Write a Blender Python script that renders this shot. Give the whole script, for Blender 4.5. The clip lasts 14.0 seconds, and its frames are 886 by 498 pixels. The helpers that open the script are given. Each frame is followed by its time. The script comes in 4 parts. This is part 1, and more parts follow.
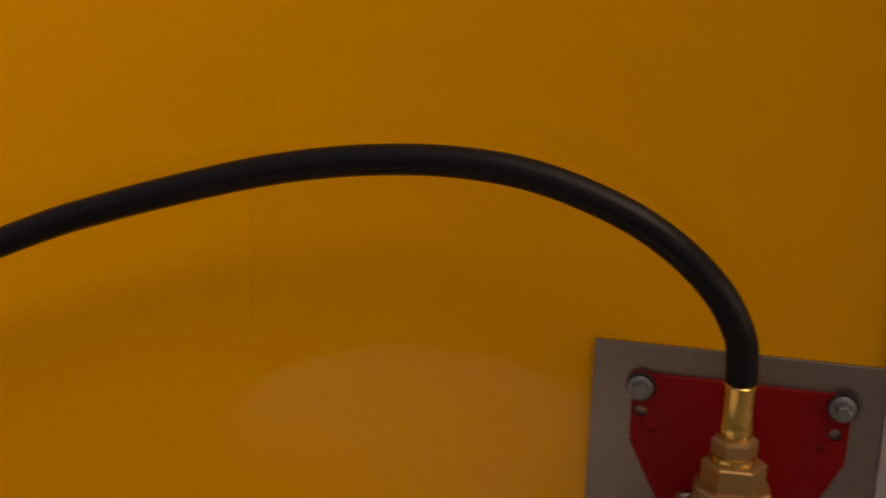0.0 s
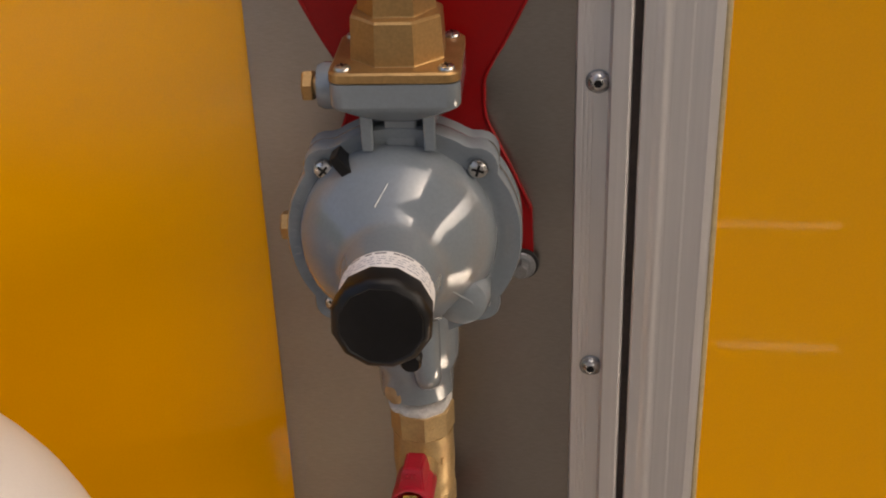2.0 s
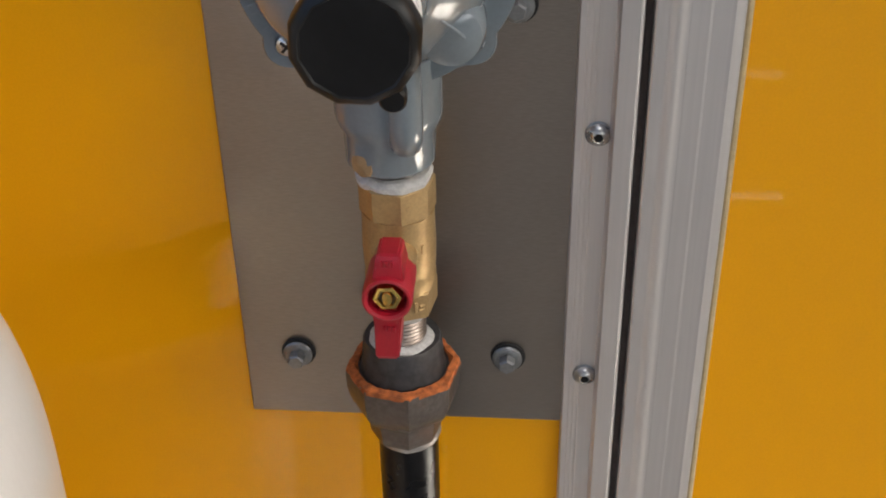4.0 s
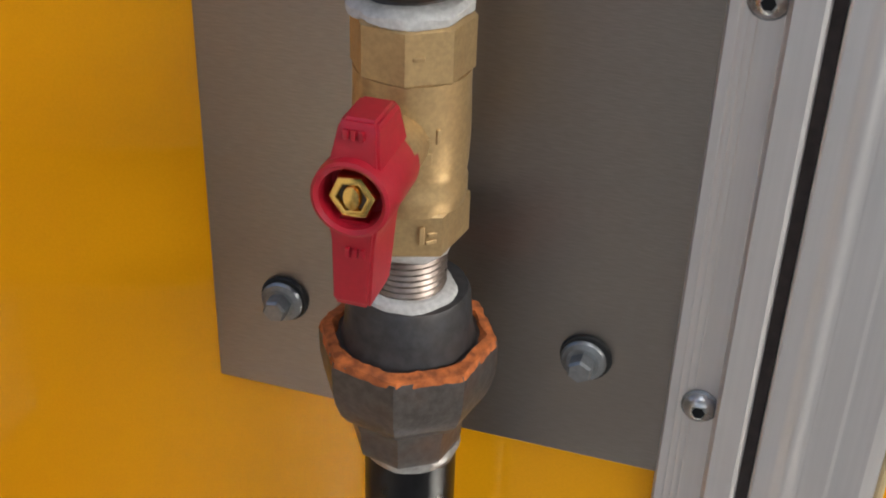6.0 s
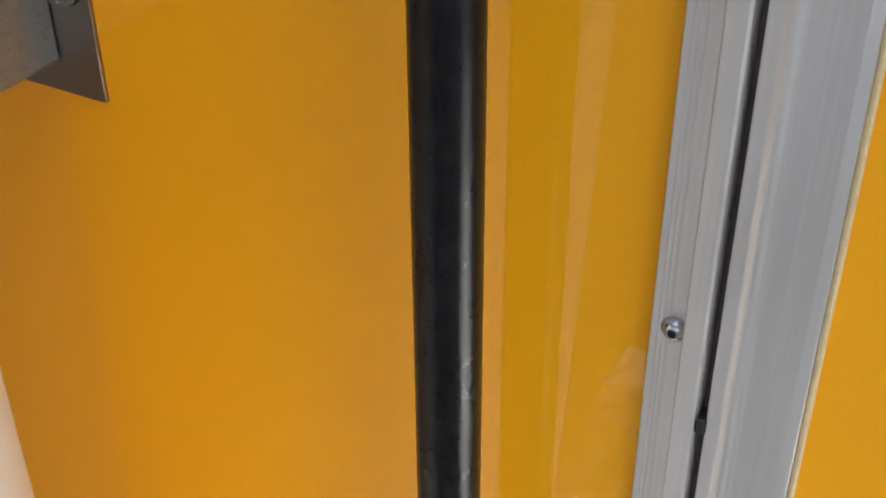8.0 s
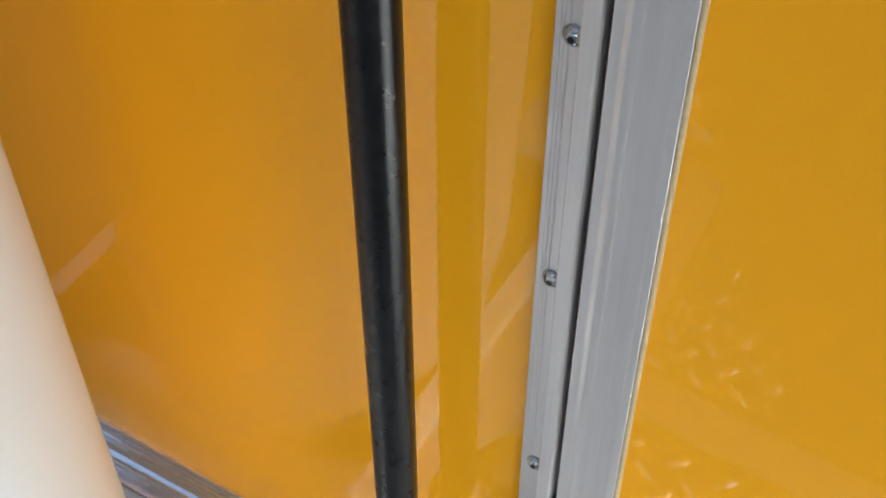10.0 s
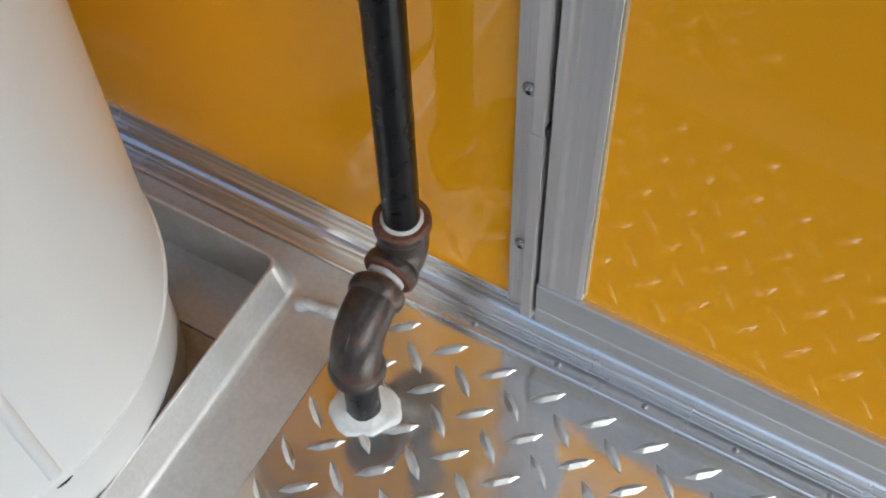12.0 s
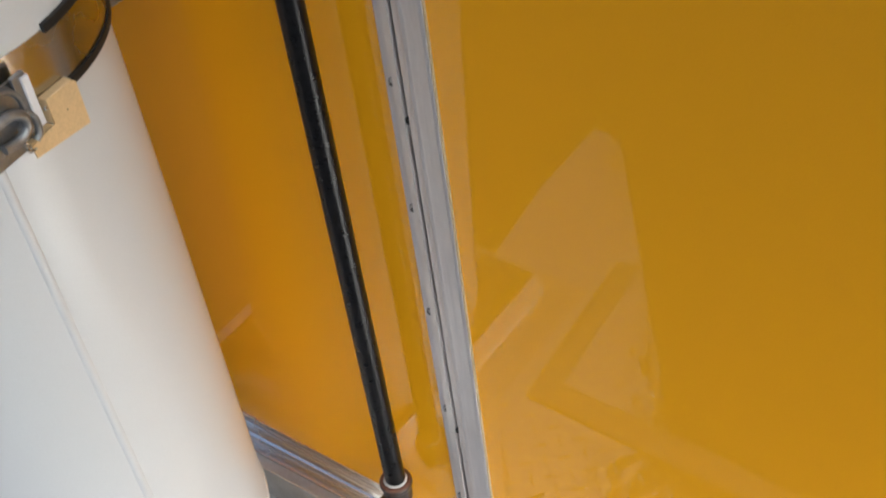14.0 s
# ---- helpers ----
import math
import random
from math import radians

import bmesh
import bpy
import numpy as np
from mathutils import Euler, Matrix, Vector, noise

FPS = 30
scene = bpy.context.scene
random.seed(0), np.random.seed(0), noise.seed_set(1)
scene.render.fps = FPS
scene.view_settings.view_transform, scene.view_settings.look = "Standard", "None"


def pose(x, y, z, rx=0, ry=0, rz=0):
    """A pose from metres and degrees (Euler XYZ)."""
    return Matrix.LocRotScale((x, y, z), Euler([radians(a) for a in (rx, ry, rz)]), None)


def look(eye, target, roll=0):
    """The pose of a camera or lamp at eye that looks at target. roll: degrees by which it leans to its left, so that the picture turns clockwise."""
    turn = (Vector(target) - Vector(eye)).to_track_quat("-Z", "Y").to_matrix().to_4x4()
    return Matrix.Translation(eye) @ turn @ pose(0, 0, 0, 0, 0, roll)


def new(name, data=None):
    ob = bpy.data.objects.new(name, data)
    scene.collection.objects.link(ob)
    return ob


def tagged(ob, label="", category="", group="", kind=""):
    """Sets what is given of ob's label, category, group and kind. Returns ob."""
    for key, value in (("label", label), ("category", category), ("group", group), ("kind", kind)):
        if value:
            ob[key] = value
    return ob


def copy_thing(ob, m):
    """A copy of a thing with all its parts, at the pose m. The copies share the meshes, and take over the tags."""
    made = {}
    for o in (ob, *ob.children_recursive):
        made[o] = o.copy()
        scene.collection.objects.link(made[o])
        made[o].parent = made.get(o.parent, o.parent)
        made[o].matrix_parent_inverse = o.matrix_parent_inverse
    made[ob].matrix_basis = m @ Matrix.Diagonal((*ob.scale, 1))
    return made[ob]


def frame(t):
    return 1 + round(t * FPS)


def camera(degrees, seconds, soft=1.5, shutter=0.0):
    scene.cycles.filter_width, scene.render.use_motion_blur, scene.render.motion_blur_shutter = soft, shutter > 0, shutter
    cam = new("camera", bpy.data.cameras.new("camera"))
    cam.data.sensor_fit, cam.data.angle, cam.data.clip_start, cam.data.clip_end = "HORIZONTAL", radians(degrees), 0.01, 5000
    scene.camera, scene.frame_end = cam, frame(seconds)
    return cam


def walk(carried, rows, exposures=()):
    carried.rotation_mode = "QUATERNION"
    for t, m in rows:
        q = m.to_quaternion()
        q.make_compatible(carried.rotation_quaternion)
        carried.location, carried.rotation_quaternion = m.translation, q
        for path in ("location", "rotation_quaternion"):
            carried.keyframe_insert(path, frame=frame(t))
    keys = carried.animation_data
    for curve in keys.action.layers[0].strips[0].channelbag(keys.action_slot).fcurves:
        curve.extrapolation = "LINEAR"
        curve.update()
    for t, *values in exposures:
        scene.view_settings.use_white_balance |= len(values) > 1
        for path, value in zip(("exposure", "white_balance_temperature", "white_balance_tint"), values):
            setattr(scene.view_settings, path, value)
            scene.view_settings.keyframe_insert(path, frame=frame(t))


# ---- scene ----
cam = camera(38.6, 14.0, soft=1.9, shutter=0.12)
PATH = [
    (0.0, look((-0.0184, -0.6383, 1.5658), (-0.2327, 0.2999, 1.2939), 1.80)),
    (0.5, look((0.1095, -0.6345, 1.5590), (-0.0841, 0.2973, 1.2521), -0.27)),
    (1.0, look((0.0959, -0.6196, 1.5297), (-0.0320, 0.2912, 1.1371), -1.49)),
    (1.5, look((0.0913, -0.5808, 1.4698), (-0.0335, 0.3114, 1.0359), -2.06)),
    (2.0, look((0.0855, -0.5364, 1.4355), (-0.0424, 0.3410, 0.9730), -2.01)),
    (2.5, look((0.0685, -0.4993, 1.4056), (-0.0397, 0.3623, 0.9098), -2.14)),
    (3.0, look((0.0583, -0.4855, 1.3786), (-0.0307, 0.3651, 0.8604), -1.92)),
    (3.5, look((0.0582, -0.4826, 1.3619), (-0.0228, 0.3530, 0.8185), -1.44)),
    (3.7, look((0.0543, -0.4780, 1.3551), (-0.0162, 0.3521, 0.8019), -1.15)),
    (5.8, look((0.0782, -0.3168, 1.2117), (-0.1186, 0.4978, 0.6660), 1.07)),
    (6.0, look((0.0891, -0.3098, 1.2015), (-0.1521, 0.5051, 0.6745), 1.92)),
    (6.5, look((0.1118, -0.3157, 1.1769), (-0.1770, 0.4839, 0.6503), 2.86)),
    (7.0, look((0.1468, -0.3296, 1.1399), (-0.2034, 0.4407, 0.6069), 2.23)),
    (7.5, look((0.1699, -0.3499, 1.0923), (-0.2171, 0.3978, 0.5528), 1.15)),
    (8.0, look((0.1865, -0.3725, 1.0788), (-0.2162, 0.3439, 0.5091), -0.40)),
    (8.5, look((0.2294, -0.3651, 1.0551), (-0.2378, 0.2803, 0.4508), -1.80)),
    (9.0, look((0.2422, -0.3775, 1.0308), (-0.1855, 0.2419, 0.3724), -1.33)),
    (9.2, look((0.2418, -0.3809, 1.0083), (-0.1603, 0.2367, 0.3324), -0.65)),
    (11.3, look((0.2726, -0.4279, 0.9177), (-0.0357, 0.0745, 0.1098), -1.94)),
    (11.5, look((0.2763, -0.4329, 0.9105), (-0.0254, 0.0557, 0.0918), -1.77)),
    (12, look((0.2823, -0.4444, 0.8990), (0.0053, 0.0081, 0.0513), -2.32)),
    (12.5, look((0.2998, -0.4836, 0.9460), (0.0209, -0.0457, 0.0913), -3.45)),
    (13, look((0.3985, -0.5523, 1.1002), (0.0368, -0.1032, 0.2832), -6.52)),
    (13.5, look((0.5846, -0.6139, 1.2715), (0.1358, -0.1428, 0.5122), -8.76)),
    (14, look((0.7450, -0.7413, 1.4653), (0.2618, -0.1809, 0.7927), -8.49)),
]
EXPOSURES = [(0.0, 0.56, 9000, 26), (0.5, 0.88, 8800, 24), (1.0, 1.17, 8300, 19), (1.5, 1.37, 7800, 15), (2.0, 1.52, 7300, 11), (3.0, 1.70, 6500, 6), (3.7, 1.78, 6250, 4), (5.8, 1.86, 5900, 2), (6.6, 2.04, 5750, 1), (7.5, 1.96, 5600, 0), (9.2, 1.76, 5250, -3), (11.3, 1.16, 5300, -2), (12.5, 0.87, 5400, -1), (13.5, 0.93, 5550, 0), (14.0, 1.26, 5550, 1)]
walk(cam, PATH, EXPOSURES)

# ---- world and sun: bright open shade, soft light from above and the right ----
SUN_ELEV, SUN_AZ = radians(42), radians(112)
world = bpy.data.worlds.new("sky")
scene.world = world
world.use_nodes = True
wn = world.node_tree
sky = wn.nodes.new("ShaderNodeTexSky")
sky.sky_type = "NISHITA"
sky.sun_disc = False
sky.sun_elevation, sky.sun_rotation = SUN_ELEV, SUN_AZ
sky.air_density, sky.dust_density, sky.ozone_density = 0.6, 9.0, 1.0
wn.links.new(sky.outputs[0], wn.nodes["Background"].inputs["Color"])
wn.nodes["Background"].inputs["Strength"].default_value = 0.15
sun = new("sun", bpy.data.lights.new("sun", "SUN"))
sun.data.energy, sun.data.angle, sun.data.color = 0.42, radians(80), (1.0, 0.98, 0.95)
sun_from = Vector((math.sin(SUN_AZ) * math.cos(SUN_ELEV), math.cos(SUN_AZ) * math.cos(SUN_ELEV), math.sin(SUN_ELEV)))
sun.matrix_world = look(sun_from * 20, (0, 0, 0))


# ---- materials ----
def material(name, color, rough=0.5, metal=0.0, grain=0.0, grain_scale=300.0, stain=0.0, stain_scale=12.0, bump=0.0, bump_scale=400.0,
             coat=0.0, stretch=(1, 1, 1), stain_color=None, rough_var=0.08, ior=1.5, wave=0.0, wave_scale=3.0, wave_depth=0.0004):
    m = bpy.data.materials.new(name)
    m.use_nodes = True
    nt = m.node_tree
    nodes, link = nt.nodes, nt.links.new
    b = nodes["Principled BSDF"]
    b.inputs["Metallic"].default_value = metal
    b.inputs["IOR"].default_value = ior
    b.inputs["Coat Weight"].default_value = coat
    b.inputs["Coat Roughness"].default_value = 0.04
    geo = nodes.new("ShaderNodeNewGeometry")
    mp = nodes.new("ShaderNodeMapping")
    mp.inputs["Scale"].default_value = stretch
    link(geo.outputs["Position"], mp.inputs["Vector"])

    def tex(scale, detail=4.0, vec=None):
        n = nodes.new("ShaderNodeTexNoise")
        n.inputs["Scale"].default_value, n.inputs["Detail"].default_value = scale, detail
        link(vec or mp.outputs[0], n.inputs["Vector"])
        return n

    def ramp(src, lo, hi, a, c):
        r = nodes.new("ShaderNodeMapRange")
        for key, val in (("From Min", lo), ("From Max", hi), ("To Min", a), ("To Max", c)):
            r.inputs[key].default_value = val
        link(src, r.inputs["Value"])
        return r.outputs[0]

    def mix(fac, a, c, mode="MIX"):
        n = nodes.new("ShaderNodeMix")
        n.data_type, n.blend_type = "RGBA", mode
        for i, val in ((0, fac), (6, a), (7, c)):
            if hasattr(val, "is_linked"):
                link(val, n.inputs[i])
            else:
                n.inputs[i].default_value = val if i == 0 else (*val, 1)
        return n.outputs[2]

    fine, broad = tex(grain_scale), tex(stain_scale, 5.0, geo.outputs["Position"])
    dark = tuple(v * (1 - grain) for v in color)
    lite = tuple(min(1, v * (1 + grain)) for v in color)
    col = mix(ramp(fine.outputs[0], 0.35, 0.65, 0, 1), dark, lite)
    sc = stain_color or tuple(v * 0.55 for v in color)
    col = mix(ramp(broad.outputs[0], 0.5, 0.75, 0, stain), col, sc)
    link(col, b.inputs["Base Color"])
    link(ramp(broad.outputs[0], 0.3, 0.7, max(0.02, rough - rough_var), min(1, rough + rough_var)), b.inputs["Roughness"])
    last = None
    if bump:
        n = nodes.new("ShaderNodeBump")
        n.inputs["Strength"].default_value, n.inputs["Distance"].default_value = bump, 0.0006
        link(tex(bump_scale).outputs[0], n.inputs["Height"])
        last = n
    if wave:
        n = nodes.new("ShaderNodeBump")
        n.inputs["Strength"].default_value, n.inputs["Distance"].default_value = wave, wave_depth
        link(tex(wave_scale, 1.0, geo.outputs["Position"]).outputs[0], n.inputs["Height"])
        if last:
            link(last.outputs[0], n.inputs["Normal"])
        last = n
    if last:
        link(last.outputs[0], b.inputs["Normal"])
    return m


YELLOW = material("yellow_panel_paint", (0.88, 0.395, 0.003), 0.03, grain=0.02, grain_scale=900, stain=0.06, stain_scale=2.2, stain_color=(0.83, 0.362, 0.003), rough_var=0.012, wave=0.05, wave_scale=5.0, ior=1.42)
STEEL = material("brushed_stainless", (0.335, 0.300, 0.270), 0.38, 1.0, grain=0.07, grain_scale=260, stretch=(1, 1, 14), stain=0.5, stain_color=(0.255, 0.220, 0.192), stain_scale=9, bump=0.12, bump_scale=420, rough_var=0.09)
ALU = material("mill_aluminium", (0.77, 0.735, 0.72), 0.50, 1.0, grain=0.025, grain_scale=500, stretch=(1, 1, 0.02), stain=0.35, stain_scale=9, bump=0.015, bump_scale=700, stain_color=(0.62, 0.59, 0.57), rough_var=0.05)
ALU_RAIL = material("mill_aluminium_rail", (0.72, 0.705, 0.68), 0.44, 1.0, grain=0.03, grain_scale=500, stretch=(0.02, 1, 1), stain=0.25, stain_scale=9, bump=0.02, bump_scale=700, stain_color=(0.56, 0.54, 0.52), rough_var=0.03)
ALU_BRIGHT = material("polished_aluminium_trim", (0.88, 0.845, 0.80), 0.26, 1.0, grain=0.04, grain_scale=500, stretch=(0.03, 1, 1), stain=0.14, stain_scale=8, stain_color=(0.70, 0.685, 0.66), bump=0.015, bump_scale=600, rough_var=0.03)
TREAD = material("diamond_plate_aluminium", (0.84, 0.83, 0.80), 0.11, 0.88, grain=0.05, grain_scale=260, stain=0.30, stain_scale=26, bump=0.05, bump_scale=350, rough_var=0.05, stain_color=(0.66, 0.645, 0.62), wave=1.0, wave_scale=20.0, wave_depth=0.0013)
LOZENGE = material("polished_tread_aluminium", (0.66, 0.65, 0.63), 0.36, 1.0, grain=0.04, grain_scale=300, stain=0.15, stain_scale=40, stain_color=(0.74, 0.73, 0.71), bump=0.03, rough_var=0.04)
ALU_DULL = material("weathered_aluminium", (0.60, 0.595, 0.585), 0.46, 0.62, grain=0.05, grain_scale=260, stain=0.6, stain_scale=22, bump=0.03, bump_scale=300, stain_color=(0.48, 0.455, 0.42))
STRIP = material("dull_grey_strip_aluminium", (0.34, 0.34, 0.33), 0.5, 0.5, grain=0.08, grain_scale=300, stain=0.4, stain_scale=20, bump=0.1, bump_scale=300)
RED = material("red_powder_coat", (0.26, 0.0015, 0.003), 0.40, grain=0.04, grain_scale=700, stain=0.25, stain_scale=14, stain_color=(0.19, 0.001, 0.003), bump=0.06, bump_scale=350, ior=1.34)
RED_PLASTIC = material("red_handle_plastic", (0.38, 0.008, 0.022), 0.36, grain=0.05, grain_scale=600, stain=0.1, bump=0.05)
GREY = material("grey_regulator_enamel", (0.185, 0.213, 0.235), 0.12, grain=0.03, grain_scale=600, stain=0.12, stain_scale=40, bump=0.012, bump_scale=160, coat=0.35, rough_var=0.03)
CAST_BRASS = material("cast_brass", (0.44, 0.27, 0.11), 0.42, 0.8, grain=0.08, grain_scale=700, stain=0.25, stain_scale=60, bump=0.15, bump_scale=700)
BRASS = material("bright_brass", (0.82, 0.55, 0.16), 0.20, 1.0, grain=0.03, grain_scale=500, stain=0.12, stain_scale=60, bump=0.03)
VALVE_BRASS = material("forged_valve_brass", (0.50, 0.35, 0.165), 0.48, 0.68, grain=0.08, grain_scale=800, stain=0.35, stain_scale=80, stain_color=(0.34, 0.22, 0.10), bump=0.18, bump_scale=600)
RUBBER = material("black_hose_rubber", (0.006, 0.006, 0.007), 0.42, grain=0.2, grain_scale=900, stain=0.15, bump=0.15, bump_scale=900, stain_color=(0.010, 0.010, 0.011), ior=1.28)
BLACK_PLASTIC = material("black_cap_plastic", (0.004, 0.004, 0.0045), 0.40, grain=0.2, grain_scale=200, stain=0.3, stain_scale=60, stain_color=(0.012, 0.011, 0.011), bump=0.05, bump_scale=300, ior=1.38)
PIPE = material("black_lacquered_pipe", (0.004, 0.004, 0.005), 0.30, 0.0, grain=0.3, grain_scale=250, stretch=(2, 2, 0.25), stain=0.3, stain_scale=110, bump=0.10, bump_scale=260, stain_color=(0.022, 0.022, 0.023), rough_var=0.05, ior=1.31)
IRON = material("malleable_black_iron", (0.050, 0.040, 0.034), 0.38, 0.3, grain=0.25, grain_scale=260, stain=0.6, stain_scale=70, bump=0.5, bump_scale=330, stain_color=(0.16, 0.065, 0.03))
UNION_IRON = material("grey_union_iron", (0.105, 0.092, 0.084), 0.42, 0.6, grain=0.18, grain_scale=400, stain=0.6, stain_scale=55, bump=0.4, bump_scale=400, stain_color=(0.20, 0.11, 0.07))
TAIL_IRON = material("dark_union_tailpiece_iron", (0.062, 0.060, 0.062), 0.45, 0.5, grain=0.2, grain_scale=300, stain=0.4, stain_scale=70, bump=0.3, bump_scale=380, stain_color=(0.10, 0.075, 0.06))
NIPPLE = material("dark_threaded_steel", (0.26, 0.215, 0.185), 0.34, 0.85, grain=0.2, grain_scale=300, stain=0.6, stain_scale=120, bump=0.2, stain_color=(0.10, 0.06, 0.045))
SMEAR = material("tan_pipe_dope", (0.36, 0.23, 0.11), 0.5, grain=0.1, grain_scale=300, stain=0.3, stain_scale=150, bump=0.3)
RUST_DARK = material("brown_surface_rust", (0.12, 0.045, 0.022), 0.7, grain=0.35, grain_scale=300, stain=0.5, stain_scale=90, bump=0.6, bump_scale=300, stain_color=(0.06, 0.03, 0.02))
RUST = material("orange_rust", (0.42, 0.115, 0.025), 0.85, grain=0.45, grain_scale=320, stain=0.5, stain_scale=120, bump=0.9, bump_scale=260, stain_color=(0.22, 0.07, 0.03))
ZINC = material("zinc_bolt_steel", (0.29, 0.295, 0.30), 0.42, 0.85, grain=0.08, grain_scale=700, stain=0.3, stain_scale=150, bump=0.1)
SCREW = material("stainless_screw_steel", (0.54, 0.525, 0.50), 0.28, 1.0, grain=0.08, stain=0.3, stain_scale=200, stain_color=(0.30, 0.27, 0.24), bump=0.05)
TAPE = material("white_thread_tape", (0.54, 0.525, 0.50), 0.6, grain=0.12, grain_scale=700, stain=0.4, stain_scale=120, bump=0.5, bump_scale=420, stain_color=(0.33, 0.31, 0.29))
JOINT_TAPE = material("grey_metallic_joint_tape", (0.40, 0.385, 0.365), 0.36, 0.6, grain=0.15, grain_scale=500, stain=0.5, stain_scale=130, bump=0.4, bump_scale=420, stain_color=(0.16, 0.14, 0.13))
TANK = material("off_white_tank_enamel", (0.70, 0.70, 0.69), 0.30, grain=0.012, grain_scale=600, stain=0.10, stain_scale=4, bump=0.025, bump_scale=160, coat=0.2, stain_color=(0.645, 0.645, 0.635), rough_var=0.03)
CAULK = material("white_sealant", (0.68, 0.68, 0.665), 0.5, grain=0.05, grain_scale=300, stain=0.08, stain_scale=60, bump=0.3, bump_scale=160)
SEAL = material("grey_dirty_sealant", (0.50, 0.48, 0.46), 0.6, grain=0.15, grain_scale=220, stain=0.6, stain_scale=60, bump=0.6, bump_scale=160, stain_color=(0.12, 0.10, 0.09))
TRIM_SEAL = material("yellowed_sealant", (0.50, 0.38, 0.20), 0.5, grain=0.08, stain=0.3, stain_scale=30, bump=0.2)
GAP = material("brown_black_gap_rubber", (0.060, 0.043, 0.036), 0.6, grain=0.2, grain_scale=300, bump=0.2)
BLACK_RUBBER = material("black_edge_rubber", (0.010, 0.010, 0.010), 0.55, grain=0.2, grain_scale=700, bump=0.2)
LABEL = material("white_label_paper", (0.84, 0.84, 0.85), 0.45, grain=0.03, bump=0.03)
PRINT = material("label_print", (0.10, 0.11, 0.14), 0.5)
PRINT_PALE = material("pale_label_print", (0.30, 0.33, 0.40), 0.5)
STRAP = material("stainless_strap", (0.47, 0.45, 0.40), 0.24, 1.0, grain=0.05, grain_scale=300, stretch=(1, 1, 6), stain=0.2, bump=0.05)
CHROMATE = material("yellow_chromate_steel", (0.84, 0.63, 0.34), 0.36, 0.25, grain=0.05, grain_scale=400, stain=0.2, stain_scale=60, bump=0.06)
WOODY = material("tan_tray_board", (0.42, 0.33, 0.22), 0.55, grain=0.12, grain_scale=160, stain=0.4, stain_scale=25, bump=0.3)
ROOF_BLOCKER = material("dark_roof_blocker", (0.09, 0.075, 0.06), 0.8, grain=0.3, grain_scale=30, stretch=(1, 8, 1), stain=0.4, stain_scale=3, bump=0.3, bump_scale=60)
LEAF = material("added_tree_belt_green", (0.045, 0.075, 0.025), 0.7, grain=0.4, grain_scale=6, stain=0.5, stain_scale=0.8, stain_color=(0.02, 0.035, 0.012))
GROUND = material("asphalt_yard", (0.042, 0.041, 0.040), 0.85, grain=0.15, grain_scale=40, stain=0.35, stain_scale=0.6, bump=0.3, bump_scale=60)


# ---- mesh helpers ----
def part(name, bm, mat, parent=None, label="", smooth=True, kind=""):
    bmesh.ops.recalc_face_normals(bm, faces=bm.faces)
    if smooth:
        total = sum(f.calc_area() for f in bm.faces)
        for f in bm.faces:
            f.smooth = f.calc_area() < 0.03 * total
        for e in bm.edges:
            if len(e.link_faces) != 2 or e.calc_face_angle(0.0) > 0.6:
                e.smooth = False
    me = bpy.data.meshes.new(name)
    bm.to_mesh(me)
    bm.free()
    me.materials.append(mat)
    ob = new(name, me)
    if parent is not None:
        ob.parent = parent
    return tagged(ob, label, kind=kind)


def thing(name, label, category, group="", kind="", at=(0, 0, 0), rz=0.0):
    ob = new(name)
    ob.empty_display_size = 0.02
    ob.location, ob.rotation_euler = at, (0, 0, radians(rz))
    return tagged(ob, label, category, group, kind)


def add_box(bm, x0, x1, y0, y1, z0, z1, bevel=0.0, seg=2):
    r = bmesh.ops.create_cube(bm, size=1.0)
    vs = r["verts"]
    for v in vs:
        v.co = Vector(((x0 + x1) / 2 + v.co.x * (x1 - x0), (y0 + y1) / 2 + v.co.y * (y1 - y0), (z0 + z1) / 2 + v.co.z * (z1 - z0)))
    if bevel:
        es = list({e for v in vs for e in v.link_edges})
        bmesh.ops.bevel(bm, geom=es, offset=bevel, segments=seg, affect="EDGES", profile=0.5)
    return bm


def box(*a, **k):
    return add_box(bmesh.new(), *a, **k)


def frame_of(axis):
    a = Vector(axis).normalized()
    u = a.orthogonal().normalized() if abs(a.z) < 0.99 else Vector((1, 0, 0))
    if abs(a.z) < 0.99:
        u = a.cross(Vector((0, 0, 1))).normalized()
    return a, u, a.cross(u)


def add_lathe(bm, prof, at=(0, 0, 0), axis=(0, 0, 1), n=32, turn=0.0, caps=True):
    """Rings of n corners; prof is (radius, height) along the axis."""
    a, u, w = frame_of(axis)
    at = Vector(at)
    rings = []
    for r, h in prof:
        ring = []
        for i in range(n):
            t = 2 * math.pi * i / n + turn
            ring.append(bm.verts.new(at + a * h + (u * math.cos(t) + w * math.sin(t)) * r))
        rings.append(ring)
    for p, q in zip(rings, rings[1:]):
        for i in range(n):
            bm.faces.new((p[i], p[(i + 1) % n], q[(i + 1) % n], q[i]))
    if caps:
        bm.faces.new(rings[0])
        bm.faces.new(rings[-1])
    return bm


def lathe(*a, **k):
    return add_lathe(bmesh.new(), *a, **k)


def hexa(r, h0, h1, at=(0, 0, 0), axis=(0, 0, 1), n=6, turn=0.0, ch=0.0008):
    return lathe([(r - ch, h0), (r, h0 + ch), (r, h1 - ch), (r - ch, h1)], at, axis, n, turn)


